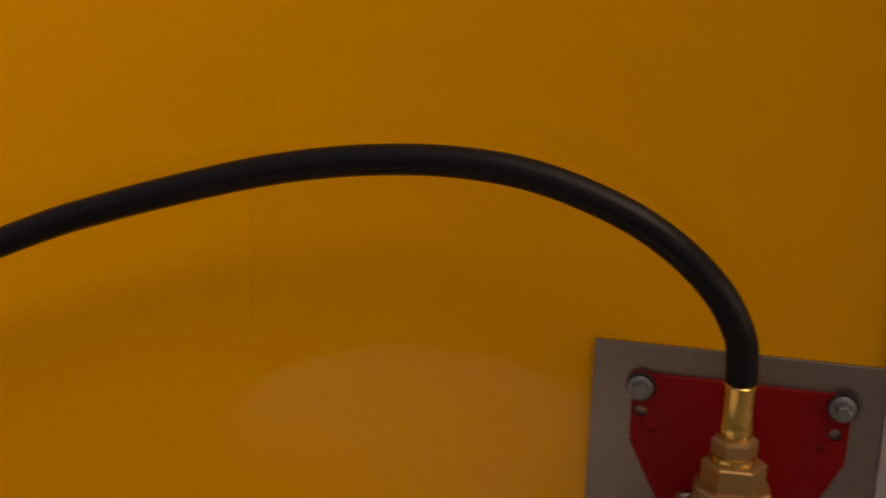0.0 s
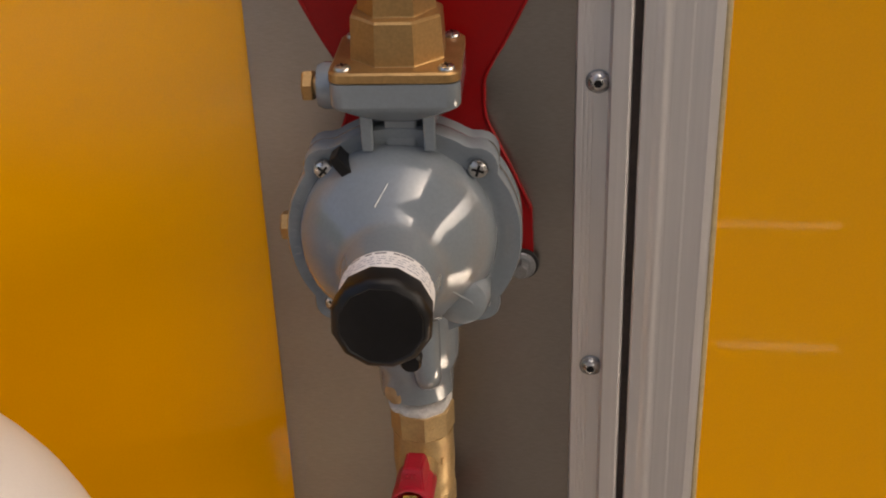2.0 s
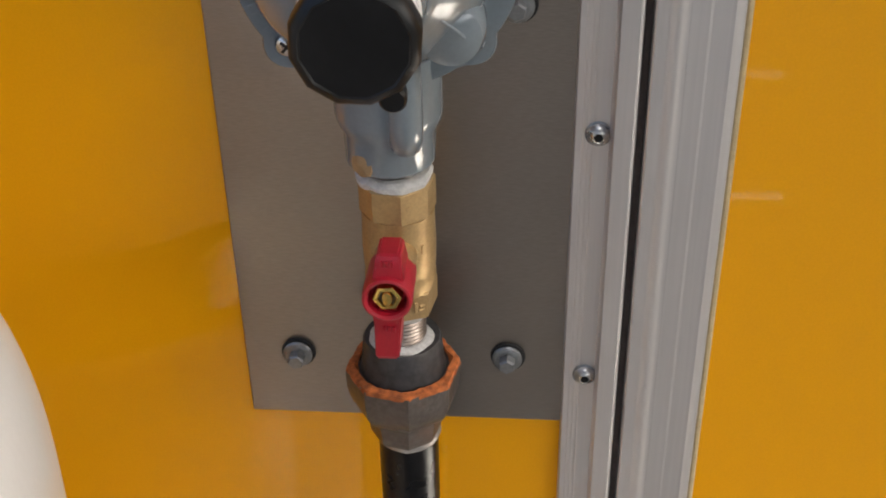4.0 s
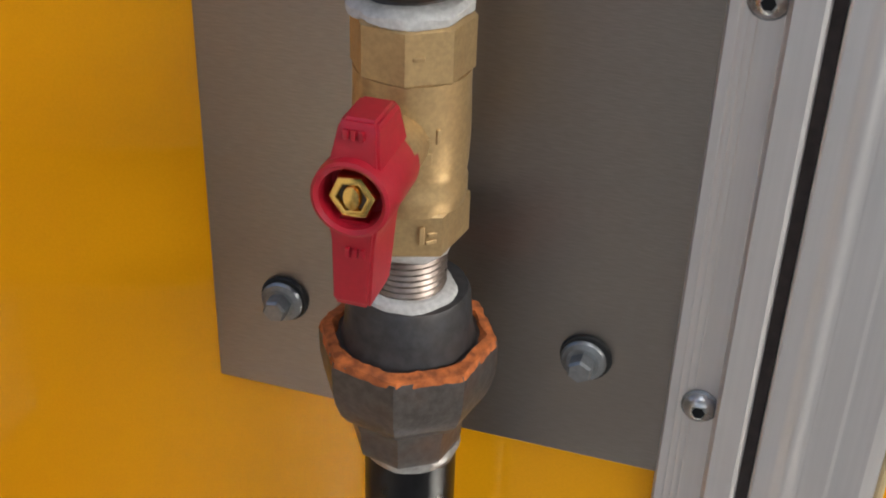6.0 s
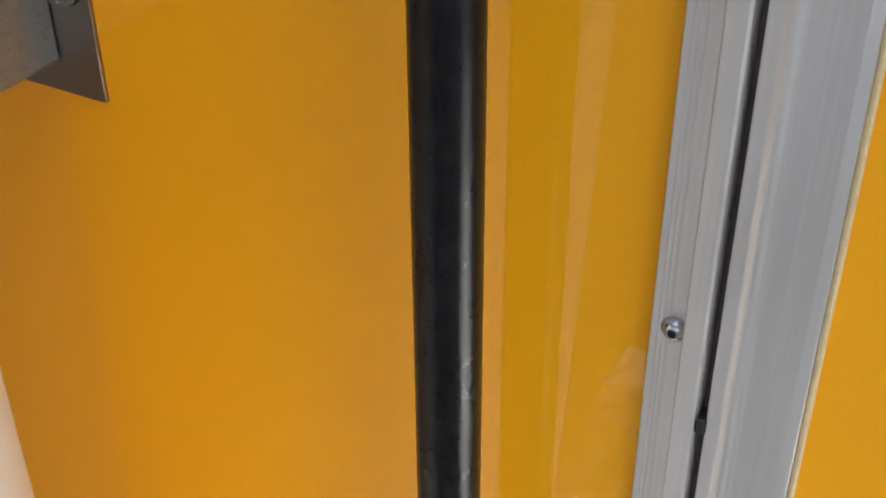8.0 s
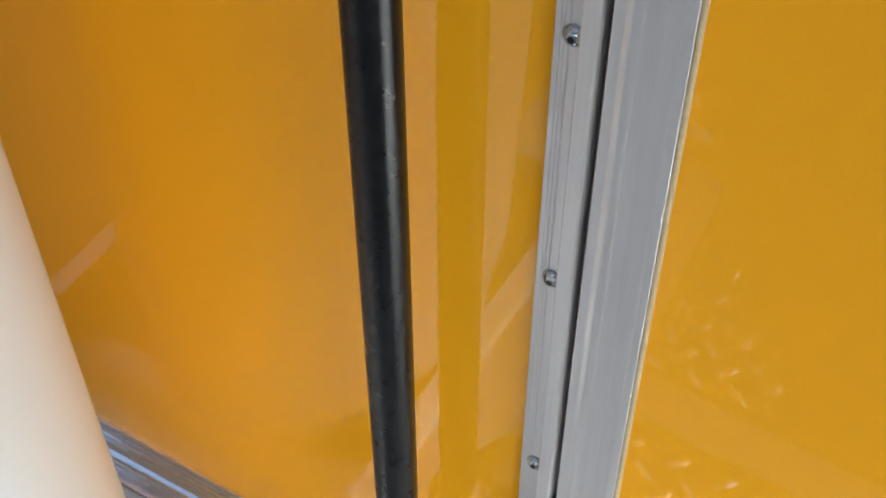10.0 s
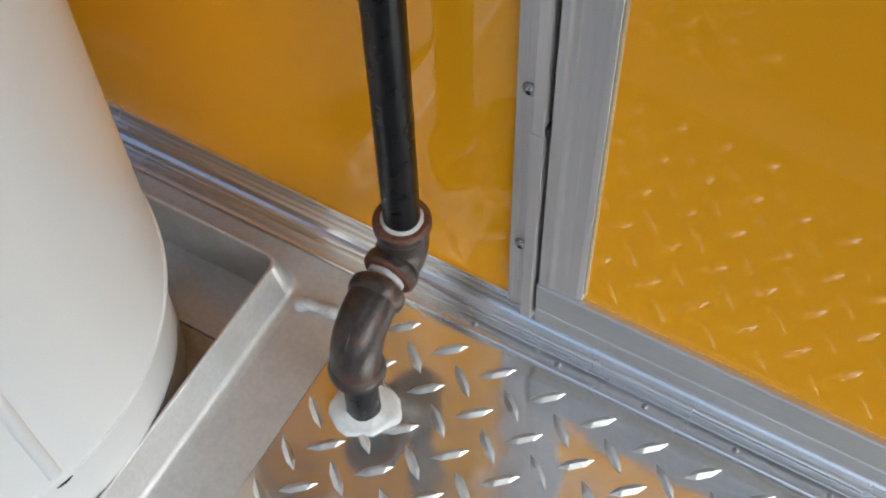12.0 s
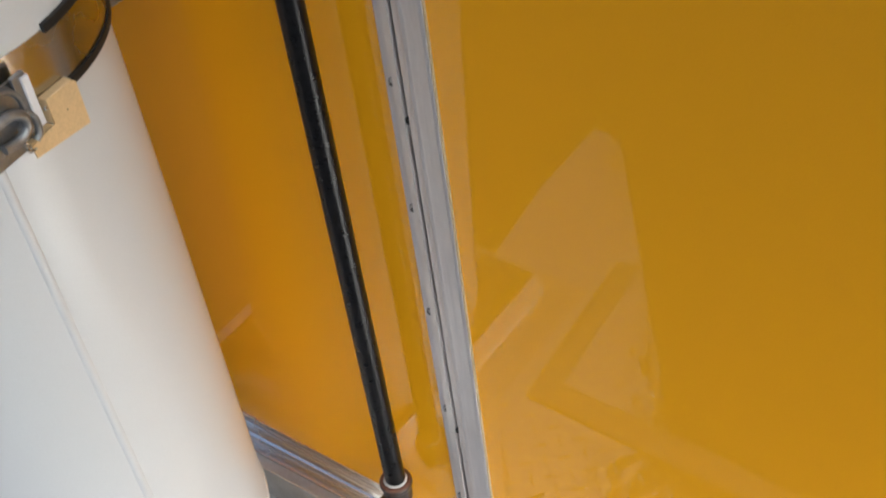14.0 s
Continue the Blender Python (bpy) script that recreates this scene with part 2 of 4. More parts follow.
def add_prism(bm, pts, a, b, along="z"):
    """A closed outline of 2D points, drawn out from a to b. along z: points are x, y; along x: y, z; along y: x, z."""
    put = {"z": lambda p, h: (p[0], p[1], h), "x": lambda p, h: (h, p[0], p[1]), "y": lambda p, h: (p[0], h, p[1])}[along]
    lo = [bm.verts.new(put(p, a)) for p in pts]
    hi = [bm.verts.new(put(p, b)) for p in pts]
    n = len(pts)
    for i in range(n):
        bm.faces.new((lo[i], lo[(i + 1) % n], hi[(i + 1) % n], hi[i]))
    bm.faces.new(lo)
    bm.faces.new(hi)
    return bm


def prism(*a, **k):
    return add_prism(bmesh.new(), *a, **k)


def smooth_path(pts, per=10):
    out = []
    P = [Vector(p) for p in pts]
    P = [P[0] * 2 - P[1]] + P + [P[-1] * 2 - P[-2]]
    for i in range(1, len(P) - 2):
        for k in range(per):
            t = k / per
            p0, p1, p2, p3 = P[i - 1:i + 3]
            out.append(0.5 * (2 * p1 + (p2 - p0) * t + (2 * p0 - 5 * p1 + 4 * p2 - p3) * t * t + (3 * p1 - p0 - 3 * p2 + p3) * t ** 3))
    out.append(P[-2])
    return out


def tube(path, r, n=20, bm=None):
    """A round bar along a path; r is one radius or one for each point."""
    bm = bm or bmesh.new()
    rs = r if hasattr(r, "__len__") else [r] * len(path)
    path = [Vector(p) for p in path]
    rings, side = [], None
    for i, p in enumerate(path):
        d = (path[min(i + 1, len(path) - 1)] - path[max(i - 1, 0)]).normalized()
        if side is None:
            side = d.orthogonal().normalized()
        side = (side - d * side.dot(d)).normalized()
        w = d.cross(side)
        rings.append([bm.verts.new(p + (side * math.cos(2 * math.pi * k / n) + w * math.sin(2 * math.pi * k / n)) * rs[i]) for k in range(n)])
    for p, q in zip(rings, rings[1:]):
        for i in range(n):
            bm.faces.new((p[i], p[(i + 1) % n], q[(i + 1) % n], q[i]))
    bm.faces.new(rings[0])
    bm.faces.new(rings[-1])
    return bm


def outline_ring(hx0, hx1, hy0, hy1, r, off, n=6):
    """Corners of a rounded rectangle, grown by off."""
    pts = []
    for cx, cy, a0 in ((hx1 - r, hy1 - r, 0), (hx0 + r, hy1 - r, 90), (hx0 + r, hy0 + r, 180), (hx1 - r, hy0 + r, 270)):
        for k in range(n + 1):
            a = radians(a0 + 90 * k / n)
            pts.append((cx + (r + off) * math.cos(a), cy + (r + off) * math.sin(a)))
    return pts


def lumpy(bm, amount, scale, seed=0.0):
    for v in bm.verts:
        d = noise.noise_vector(v.co * scale + Vector((seed, seed, seed)))
        v.co += d * amount
    return bm


# ---- setting ----
def build_setting():
    g = bmesh.new()
    bmesh.ops.create_grid(g, x_segments=8, y_segments=8, size=300)
    ob = part("ground", g, GROUND, None, "dark grey asphalt yard under the trailer", kind="structure")
    ob.location.z = -0.55
    # unseen white bars, added to give two pale streaks mirrored in the right panel
    for x0, x1, y in ((0.42, 0.76, -2.70), (0.45, 0.88, -3.50)):
        part("reflection_bar", box(x0, x1, y - 0.016, y + 0.016, -0.5496, -0.5460), CAULK, None, "short white bar added on the ground to streak the panel reflection", kind="structure")
    # a distant belt of trees all round the yard, unseen, added to darken low reflections
    hb = bmesh.new()
    rows = []
    for k in range(180):
        a = 2 * math.pi * k / 180
        tall = 4.5 + 2.0 * noise.noise((math.cos(a) * 3.0, math.sin(a) * 3.0, 0)) + 1.3 * noise.noise((math.cos(a) * 14, math.sin(a) * 14, 3))
        # belt lowered here to let low sky reflect on the regulator bonnet
        if 228 < math.degrees(a) < 248:
            tall = 0.9
        rows.append([hb.verts.new(((19 + 1.6 * noise.noise((k * 0.9, h * 2.0, 5)) - h * 0.12) * math.cos(a), (19 + 1.6 * noise.noise((k * 0.9, h * 2.0, 5)) - h * 0.12) * math.sin(a), -0.56 + tall * h / 6)) for h in range(7)])
    for k in range(180):
        p, q = rows[k], rows[(k + 1) % 180]
        for i in range(6):
            hb.faces.new((p[i], q[i], q[i + 1], p[i + 1]))
    part("backdrop", hb, LEAF, None, "unseen dark green tree belt added to darken low reflections", smooth=False, kind="structure")
    # unseen roof and posts, added and outlined to block sky light and shape reflections
    part("light_blocker_roof", prism([(0.8, 2.6), (0.8, -0.8), (-0.76, -1.3), (-0.80, -2.1), (-1.25, -3.05), (-1.7, -3.6), (3.2, -3.6), (3.2, 2.6)], 2.50, 2.60), ROOF_BLOCKER, None, "dark unseen roof slab added to block and shape sky light", smooth=False, kind="structure")
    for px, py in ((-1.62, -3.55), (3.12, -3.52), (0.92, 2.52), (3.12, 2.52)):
        part("post", box(px - 0.06, px + 0.06, py - 0.06, py + 0.06, -0.55, 2.50, bevel=0.004), ROOF_BLOCKER, None, "dark unseen post under the added light-blocking roof", kind="structure")
    # painted front panels of the trailer, parted by a narrow slit
    part("wall_left", box(-1.9, 0.0945, 0.0, 0.05, -0.12, 2.25, bevel=0.001), YELLOW, None, "glossy yellow painted trailer front panel", kind="structure")
    part("wall_right", box(0.0985, 1.9, -0.0090, 0.05, 0.0502, 2.25, bevel=0.001), YELLOW, None, "glossy yellow painted trailer side panel", kind="structure")
    part("wall_back", box(-1.9, 1.9, 0.052, 2.0, -0.12, 2.25), BLACK_RUBBER, None, "dark body of the trailer behind its front panels", kind="structure")
    # left vertical trim: a low flange with three fine grooves, and a tall rib beside the slit
    x = 0.0696
    prof = [(x, -0.0002), (x, -0.0040), (x + 0.0008, -0.0052)]
    for k in range(3):
        c = x + 0.0036 + 0.0021 * k
        prof += [(c - 0.0005, -0.0052), (c, -0.0050), (c + 0.0005, -0.0052)]
    prof += [(x + 0.0146, -0.0054), (x + 0.0151, -0.0118), (x + 0.0160, -0.0133), (x + 0.0232, -0.0136), (x + 0.0243, -0.0131), (x + 0.0249, -0.0112), (x + 0.0249, -0.0002)]
    part("trim_left", prism(prof, 0.0500, 2.25), ALU, None, "extruded aluminium edge trim with screws", kind="structure")
    # a separate short length of rib low down, and the joint higher up
    part("trim_joint", box(0.0850, 0.0942, -0.0142, -0.0138, 0.1990, 0.2780, bevel=0.0001), ALU, None, "short spliced length of aluminium rib", kind="structure")
    part("gap_seal", box(0.0947, 0.0980, -0.0060, 0.0, 0.0500, 2.25), GAP, None, "brown-black rubber seal in the slit between trims", kind="structure")
    for z in (0.284, 0.748):
        part("trim_plug", box(0.0944, 0.0984, -0.0138, -0.0040, z - 0.0035, z + 0.0035, bevel=0.0008), BLACK_RUBBER, None, "small black rubber plug in the slit", kind="structure")
    # right vertical trim, with a bright round bead and shallow grooves
    x = 0.0982
    bead = [(0.0088 + x + 0.0038 * (k / 8 - 1), -0.0131 - 0.0004 * (1 - math.cos(math.pi * k / 8))) for k in range(17)]
    prof = [(x, -0.0002), (x, -0.0124), (x + 0.0007, -0.0131)] + bead + [
        (x + 0.0125, -0.0128), (x + 0.0130, -0.0127), (x + 0.0135, -0.0128), (x + 0.0205, -0.0126),
        (x + 0.0216, -0.0124), (x + 0.0286, -0.0123), (x + 0.0300, -0.0124), (x + 0.0338, -0.0114), (x + 0.0348, -0.0100)]
    prof = prof + [(x + 0.0348, -0.0002)]
    part("trim_right", prism(prof, 0.1060, 2.25), ALU, None, "extruded aluminium door trim with round bead", kind="structure")
    part("trim_sealant", tube([(0.1335, -0.0098, 0.115 + 0.05 * k + 0.001 * math.sin(k * 1.7)) for k in range(43)], 0.0016, 10), TRIM_SEAL, None, "thin yellowed sealant line along the trim", kind="structure")
    # bottom rail of the right-hand panel
    prof = [(-0.0002, 0.0500), (-0.0135, 0.0500), (-0.0142, 0.0530), (-0.0134, 0.0545), (-0.0142, 0.0560), (-0.0146, 0.0700), (-0.0134, 0.0712), (-0.0146, 0.0724), (-0.0152, 0.1040), (-0.0140, 0.1056), (-0.0002, 0.1058)]
    part("trim_bottom", prism(prof, 0.0982, 1.9, "x"), ALU_RAIL, None, "aluminium bottom rail of the yellow panel", kind="structure")
    # base moulding along the foot of the wall
    prof = [(-0.0002, 0.0525), (-0.0026, 0.0525), (-0.0034, 0.0516), (-0.0036, 0.0482), (-0.0044, 0.0470), (-0.0044, 0.0405), (-0.0060, 0.0392), (-0.0060, 0.0360), (-0.0044, 0.0348), (-0.0044, 0.0310), (-0.0062, 0.0290)]
    prof += [(-0.0085, 0.0238)] + [(-0.0108 - 0.0036 * math.sin(a), 0.0192 + 0.0040 * math.cos(a)) for a in [math.pi * (0.06 + 0.84 * k / 8) for k in range(9)]]
    prof += [(-0.0112, 0.0120), (-0.0102, 0.0080), (-0.0104, 0.0052), (-0.0112, 0.0042), (-0.0222, 0.0036), (-0.0232, 0.0026), (-0.0232, 0.0003), (-0.0002, 0.0003)]
    part("baseboard", prism(prof, -1.9, 1.9, "x"), ALU_BRIGHT, None, "polished aluminium base moulding with rivets", kind="structure")


def build_floor():
    bm = bmesh.new()
    add_box(bm, -0.040, 1.5, -0.306, 0.0, -0.006, 0.0)
    # plate cut off on a slant to stand for the dark in its wall reflection
    add_prism(bm, [(-0.040, -0.3062), (0.230, -0.3062), (-0.190, -0.905), (-0.245, -0.905), (-0.245, -0.720), (-0.222, -0.5305), (-0.040, -0.5305)], -0.006, 0.0)
    bmesh.ops.recalc_face_normals(bm, faces=bm.faces)
    floor = part("floor", bm, TREAD, None, "polished aluminium diamond tread plate floor", kind="structure")
    # raised lozenges of the tread plate
    verts, faces = [], []
    L, W, Hh = 0.0310, 0.0074, 0.0022
    base = [(-L / 2, 0, 0), (-L * 0.2, -W / 2, 0), (L * 0.2, -W / 2, 0), (L / 2, 0, 0), (L * 0.2, W / 2, 0), (-L * 0.2, W / 2, 0)]
    top = [(-L * 0.33, 0, Hh * 0.62), (-L * 0.13, 0, Hh), (L * 0.13, 0, Hh), (L * 0.33, 0, Hh * 0.62)]
    fs = [(0, 1, 6), (1, 7, 6), (1, 2, 8, 7), (2, 9, 8), (2, 3, 9), (3, 4, 9), (4, 8, 9), (4, 5, 7, 8), (5, 6, 7), (5, 0, 6)]
    for j in range(-1, 27):
        for i in range(-18, 30):
            for k in range(2):
                cx = 0.0404 + 0.0434 * i + (0.0217 if k else 0.0)
                cy = -0.0444 - 0.0391 * j - (0.0195 if k else 0.0)
                # no lozenges past that slant, which shapes the dark part of the reflection
                if cy < -0.30 and cx > 0.205 - (-0.306 - cy) * 0.72:
                    continue
                if cy < -0.89 or cx < -0.215 or cx > 1.28 or cy > -0.030:
                    continue
                on_main = cx > -0.0335
                if not on_main and cy > -0.546:
                    continue
                if cx > -0.012 and abs(cy + 0.310 - 0.055 * cx) < 0.038:
                    continue
                if abs(cx - 0.012 - 0.085 * (cy + 0.30)) < 0.030 and -0.62 < cy < -0.26:
                    continue
                a = radians(41 if k == 0 else -41)
                o = len(verts)
                for x, y, z in base + top:
                    verts.append((cx + x * math.cos(a) - y * math.sin(a), cy + x * math.sin(a) + y * math.cos(a), z + 0.0001))
                faces += [tuple(o + q for q in f) for f in fs]
    me = bpy.data.meshes.new("tread_lozenges")
    me.from_pydata(verts, [], faces)
    me.materials.append(LOZENGE)
    tread = new("tread_lozenges", me)
    tread.parent = floor
    tagged(tread, kind="stuff")
    # flat cover strips further out on the platform, meeting in a mitred corner
    along = [(-0.007, -0.2900), (1.500, -0.2300), (1.500, -0.2760), (0.030, -0.3370)]
    part("cover_strip", prism(along, 0.0004, 0.0046), STRIP, None, "flat aluminium cover strip on the tread plate", smooth=False, kind="structure")
    across = [(-0.0075, -0.2906), (0.0295, -0.3376), (0.0110, -0.6080), (-0.0300, -0.6080)]
    part("cover_strip", prism(across, 0.0004, 0.0046), STRIP, None, "flat aluminium cover strip on the tread plate", smooth=False, kind="structure")


def build_tray():
    tray = thing("tank_tray", "weathered aluminium tray with upright lip holding the tank", "tray")
    x0, x1, y0, y1, r = -0.468, -0.1125, -0.490, -0.0580, 0.010
    # flange round the well
    for fx0, fx1, fy0, fy1 in ((-0.520, x0 - 0.012, -0.5300, -0.0236), (x1 + 0.012, -0.0405, -0.5300, -0.0236), (x0 - 0.012, x1 + 0.012, y1 + 0.012, -0.0236), (x0 - 0.012, x1 + 0.012, -0.5300, y0 - 0.012)):
        part("flange", box(fx0, fx1, fy0, fy1, -0.004, 0.0012), ALU_DULL, tray)
    prof = [(0.0, -0.034), (0.0, 0.0370), (0.0008, 0.0380), (0.0024, 0.0380), (0.0032, 0.0370), (0.0115, 0.0070), (0.0135, 0.0036), (0.0165, 0.0020), (0.0205, 0.0014), (0.0205, -0.034)]
    bm = bmesh.new()
    rings = [[bm.verts.new((*p, z)) for p in outline_ring(x0, x1, y0, y1, r, off)] for off, z in prof]
    rings.append(rings[0])
    for p, q in zip(rings, rings[1:]):
        n = len(p)
        for i in range(n):
            bm.faces.new((p[i], p[(i + 1) % n], q[(i + 1) % n], q[i]))
    part("rim", bm, ALU_DULL, tray)
    ring = [Vector((*p, 0.0374)) for p in outline_ring(x0, x1, y0, y1, r, 0.0014)]
    part("lip_bead", tube(ring + ring[:2], 0.0018, 10), ALU_DULL, tray)
    part("floor_panel", box(x0, x1, -0.1170, y1, -0.034, -0.028), ALU_DULL, tray)
    part("floor_board", box(x0, x1, y0, -0.1185, -0.034, -0.0285), WOODY, tray, "tan board in the tray bottom")
    part("rivet", lathe([(0.0052, 0.0), (0.0050, 0.0015), (0.0034, 0.0030), (0.0008, 0.0036)], (x1, -0.1055, 0.0240), (-1, 0, 0), 16), ZINC, tray)
    seal = smooth_path([(-0.090, -0.0690, 0.002), (-0.080, -0.0660, 0.0045), (-0.064, -0.0625, 0.004), (-0.050, -0.0610, 0.0048), (-0.034, -0.0600, 0.004), (-0.018, -0.0590, 0.0035)], 10)
    bm = tube(seal, [0.0052 + 0.0012 * math.sin(k * 0.33) for k in range(len(seal))], 14)
    part("sealant_bead", lumpy(bm, 0.0016, 120), SEAL, tray, "lumpy dirty sealant bead")


# ---- fasteners ----
def hex_bolt(name, parent, at, turn=0.0, tilt=0.0):
    x, y, z = at
    flange = part(name, lathe([(0.0068, 0.0), (0.0070, 0.0008), (0.0065, 0.0017), (0.0050, 0.0022)], (x, y, z), (0, -1, 0), 24), ZINC, parent)
    head = lathe([(0.0037, 0.0018), (0.0040, 0.0023), (0.0040, 0.0066), (0.0034, 0.0075)], (x, y, z), (0, -1, 0), 6, turn)
    part("bolt_head", head, ZINC, flange)
    part("rubber_washer", lathe([(0.0077, 0.0002), (0.0080, -0.0006), (0.0078, -0.0014)], (x + 0.0004, y, z + 0.0005), (0, -1, 0), 24), BLACK_RUBBER, flange, "black rubber washer")
    return flange


def pan_screw(name, parent, at, axis=(0, -1, 0), r=0.0046, h=0.0030, cross=False, turn=0.3):
    prof = [(r, 0.0), (r, h * 0.25), (r * 0.86, h * 0.68), (r * 0.55, h * 0.94), (r * 0.42, h)]
    s = lathe(prof, at, axis, 20)
    ob = part(name, s, SCREW, parent)
    a, u, w = frame_of(axis)
    c = Vector(at) + a * (h + 0.00005)
    bm = bmesh.new()
    if cross:
        for q in (0, math.pi / 2):
            d = u * math.cos(turn + q) + w * math.sin(turn + q)
            e = a.cross(d)
            vs = [bm.verts.new(c + d * s1 * r * 0.62 + e * s2 * r * 0.13 + a * (0.0001 if q else 0.0)) for s1, s2 in ((-1, -1), (1, -1), (1, 1), (-1, 1))]
            bm.faces.new(vs)
    else:
        vs = [bm.verts.new(c + (u * math.cos(t) + w * math.sin(t)) * r * 0.40) for t in [2 * math.pi * k / 6 for k in range(6)]]
        bm.faces.new(vs)
    part("drive_recess", bm, BLACK_PLASTIC, ob)
    return ob


def build_trim_screws():
    first = thing("trim_screw", "stainless socket-head screw in the aluminium trim", "screw", "screws along the trim", at=(0.0797, -0.0052, 1.4477))
    pan_screw("head", first, (0, 0, 0), r=0.0049, h=0.0040)
    part("washer", lathe([(0.0056, 0.0), (0.0056, 0.0006), (0.0050, 0.0009)], (0, 0, 0), (0, -1, 0), 20), ZINC, first)
    for z in (1.645, 1.2415, 1.0935, 0.9675, 0.7835, 0.6258, 0.4740, 0.3081, 0.1355):
        copy_thing(first, pose(0.0797, -0.0052, z))
    rv = thing("floor_rivet", "small flat rivet in the base moulding", "rivet", "rivets along the base moulding", at=(0.0473, -0.0165, 0.0037))
    part("head", lathe([(0.0027, 0.0), (0.0026, 0.0006), (0.0018, 0.0012), (0.0006, 0.0015)], (0, 0, 0), (0, 0, 1), 14), ZINC, rv)
    for x in (-0.028, 0.122, 0.197, 0.272, 0.347, 0.422):
        copy_thing(rv, pose(x, -0.0165, 0.0037))


# ---- regulator panel ----
def build_mounting_plate():
    plate = thing("mounting_plate", "brushed stainless steel mounting plate bolted to the yellow wall", "plate", at=(0, 0, 0))
    part("sheet", box(-0.0790, 0.0715, -0.0030, -0.0002, 0.9366, 1.3404, bevel=0.0006), STEEL, plate)
    for x, z, t in ((-0.0540, 0.9734, 0.2), (0.0439, 0.9747, 0.5)):
        hex_bolt("bolt", plate, (x, -0.0044, z), t)
    return plate


def build_red_bracket():
    br = thing("regulator_bracket", "red powder-coated steel bracket behind the regulator", "bracket")
    half = [(0.0556, 1.3246), (0.0556, 1.2900), (0.0330, 1.2470), (0.0312, 1.2360), (0.0318, 1.2240), (0.0528, 1.1790), (0.0534, 1.1540), (0.0506, 1.1462), (0.0440, 1.1440)]
    c = -0.0020
    outline = [(c + x, z) for x, z in half] + [(c - x, z) for x, z in reversed(half)]
    bm = bmesh.new()
    loops = [outline]
    for hx, hz in ((-0.0526, 1.3034), (0.0472, 1.3028)):
        loops.append([(hx + 0.0034 * math.cos(2 * math.pi * k / 14), hz + 0.0034 * math.sin(2 * math.pi * k / 14)) for k in range(14)])
    edges = []
    for lp in loops:
        vs = [bm.verts.new((x, -0.0064, z)) for x, z in lp]
        edges += [bm.edges.new((vs[i], vs[(i + 1) % len(vs)])) for i in range(len(vs))]
    bmesh.ops.triangle_fill(bm, use_beauty=True, use_dissolve=False, edges=edges)
    ext = bmesh.ops.extrude_face_region(bm, geom=list(bm.faces))
    for v in [g for g in ext["geom"] if isinstance(g, bmesh.types.BMVert)]:
        v.co.y = -0.0034
    part("plate", bm, RED, br)
    # rolled edges, dimples and bolts
    for s in (1, -1):
        part("edge_rib", tube(smooth_path([(c + s * x, -0.0062, z) for x, z in ((0.0548, 1.288), (0.0430, 1.2640), (0.0325, 1.2450), (0.0312, 1.2350), (0.0325, 1.2220), (0.0430, 1.1995), (0.0520, 1.1790))], 5), 0.0009, 10), RED, br)
        hex_bolt("bolt", br, (0.0490, -0.0078, 1.3182) if s > 0 else (-0.0537, -0.0078, 1.3172), 0.2 + s)
        part("dimple", lathe([(0.0026, 0.0), (0.0022, 0.0006), (0.0010, 0.0010), (0.0003, 0.0011)], (c + s * 0.0440, -0.0062, 1.2950), (0, -1, 0), 16), RED, br)
    hex_bolt("bolt", br, (0.0458, -0.0080, 1.1497), 0.4)
    hex_bolt("bolt", br, (-0.0498, -0.0080, 1.1497), 0.4)


REG = (-0.0025, -0.0400, 0.0)


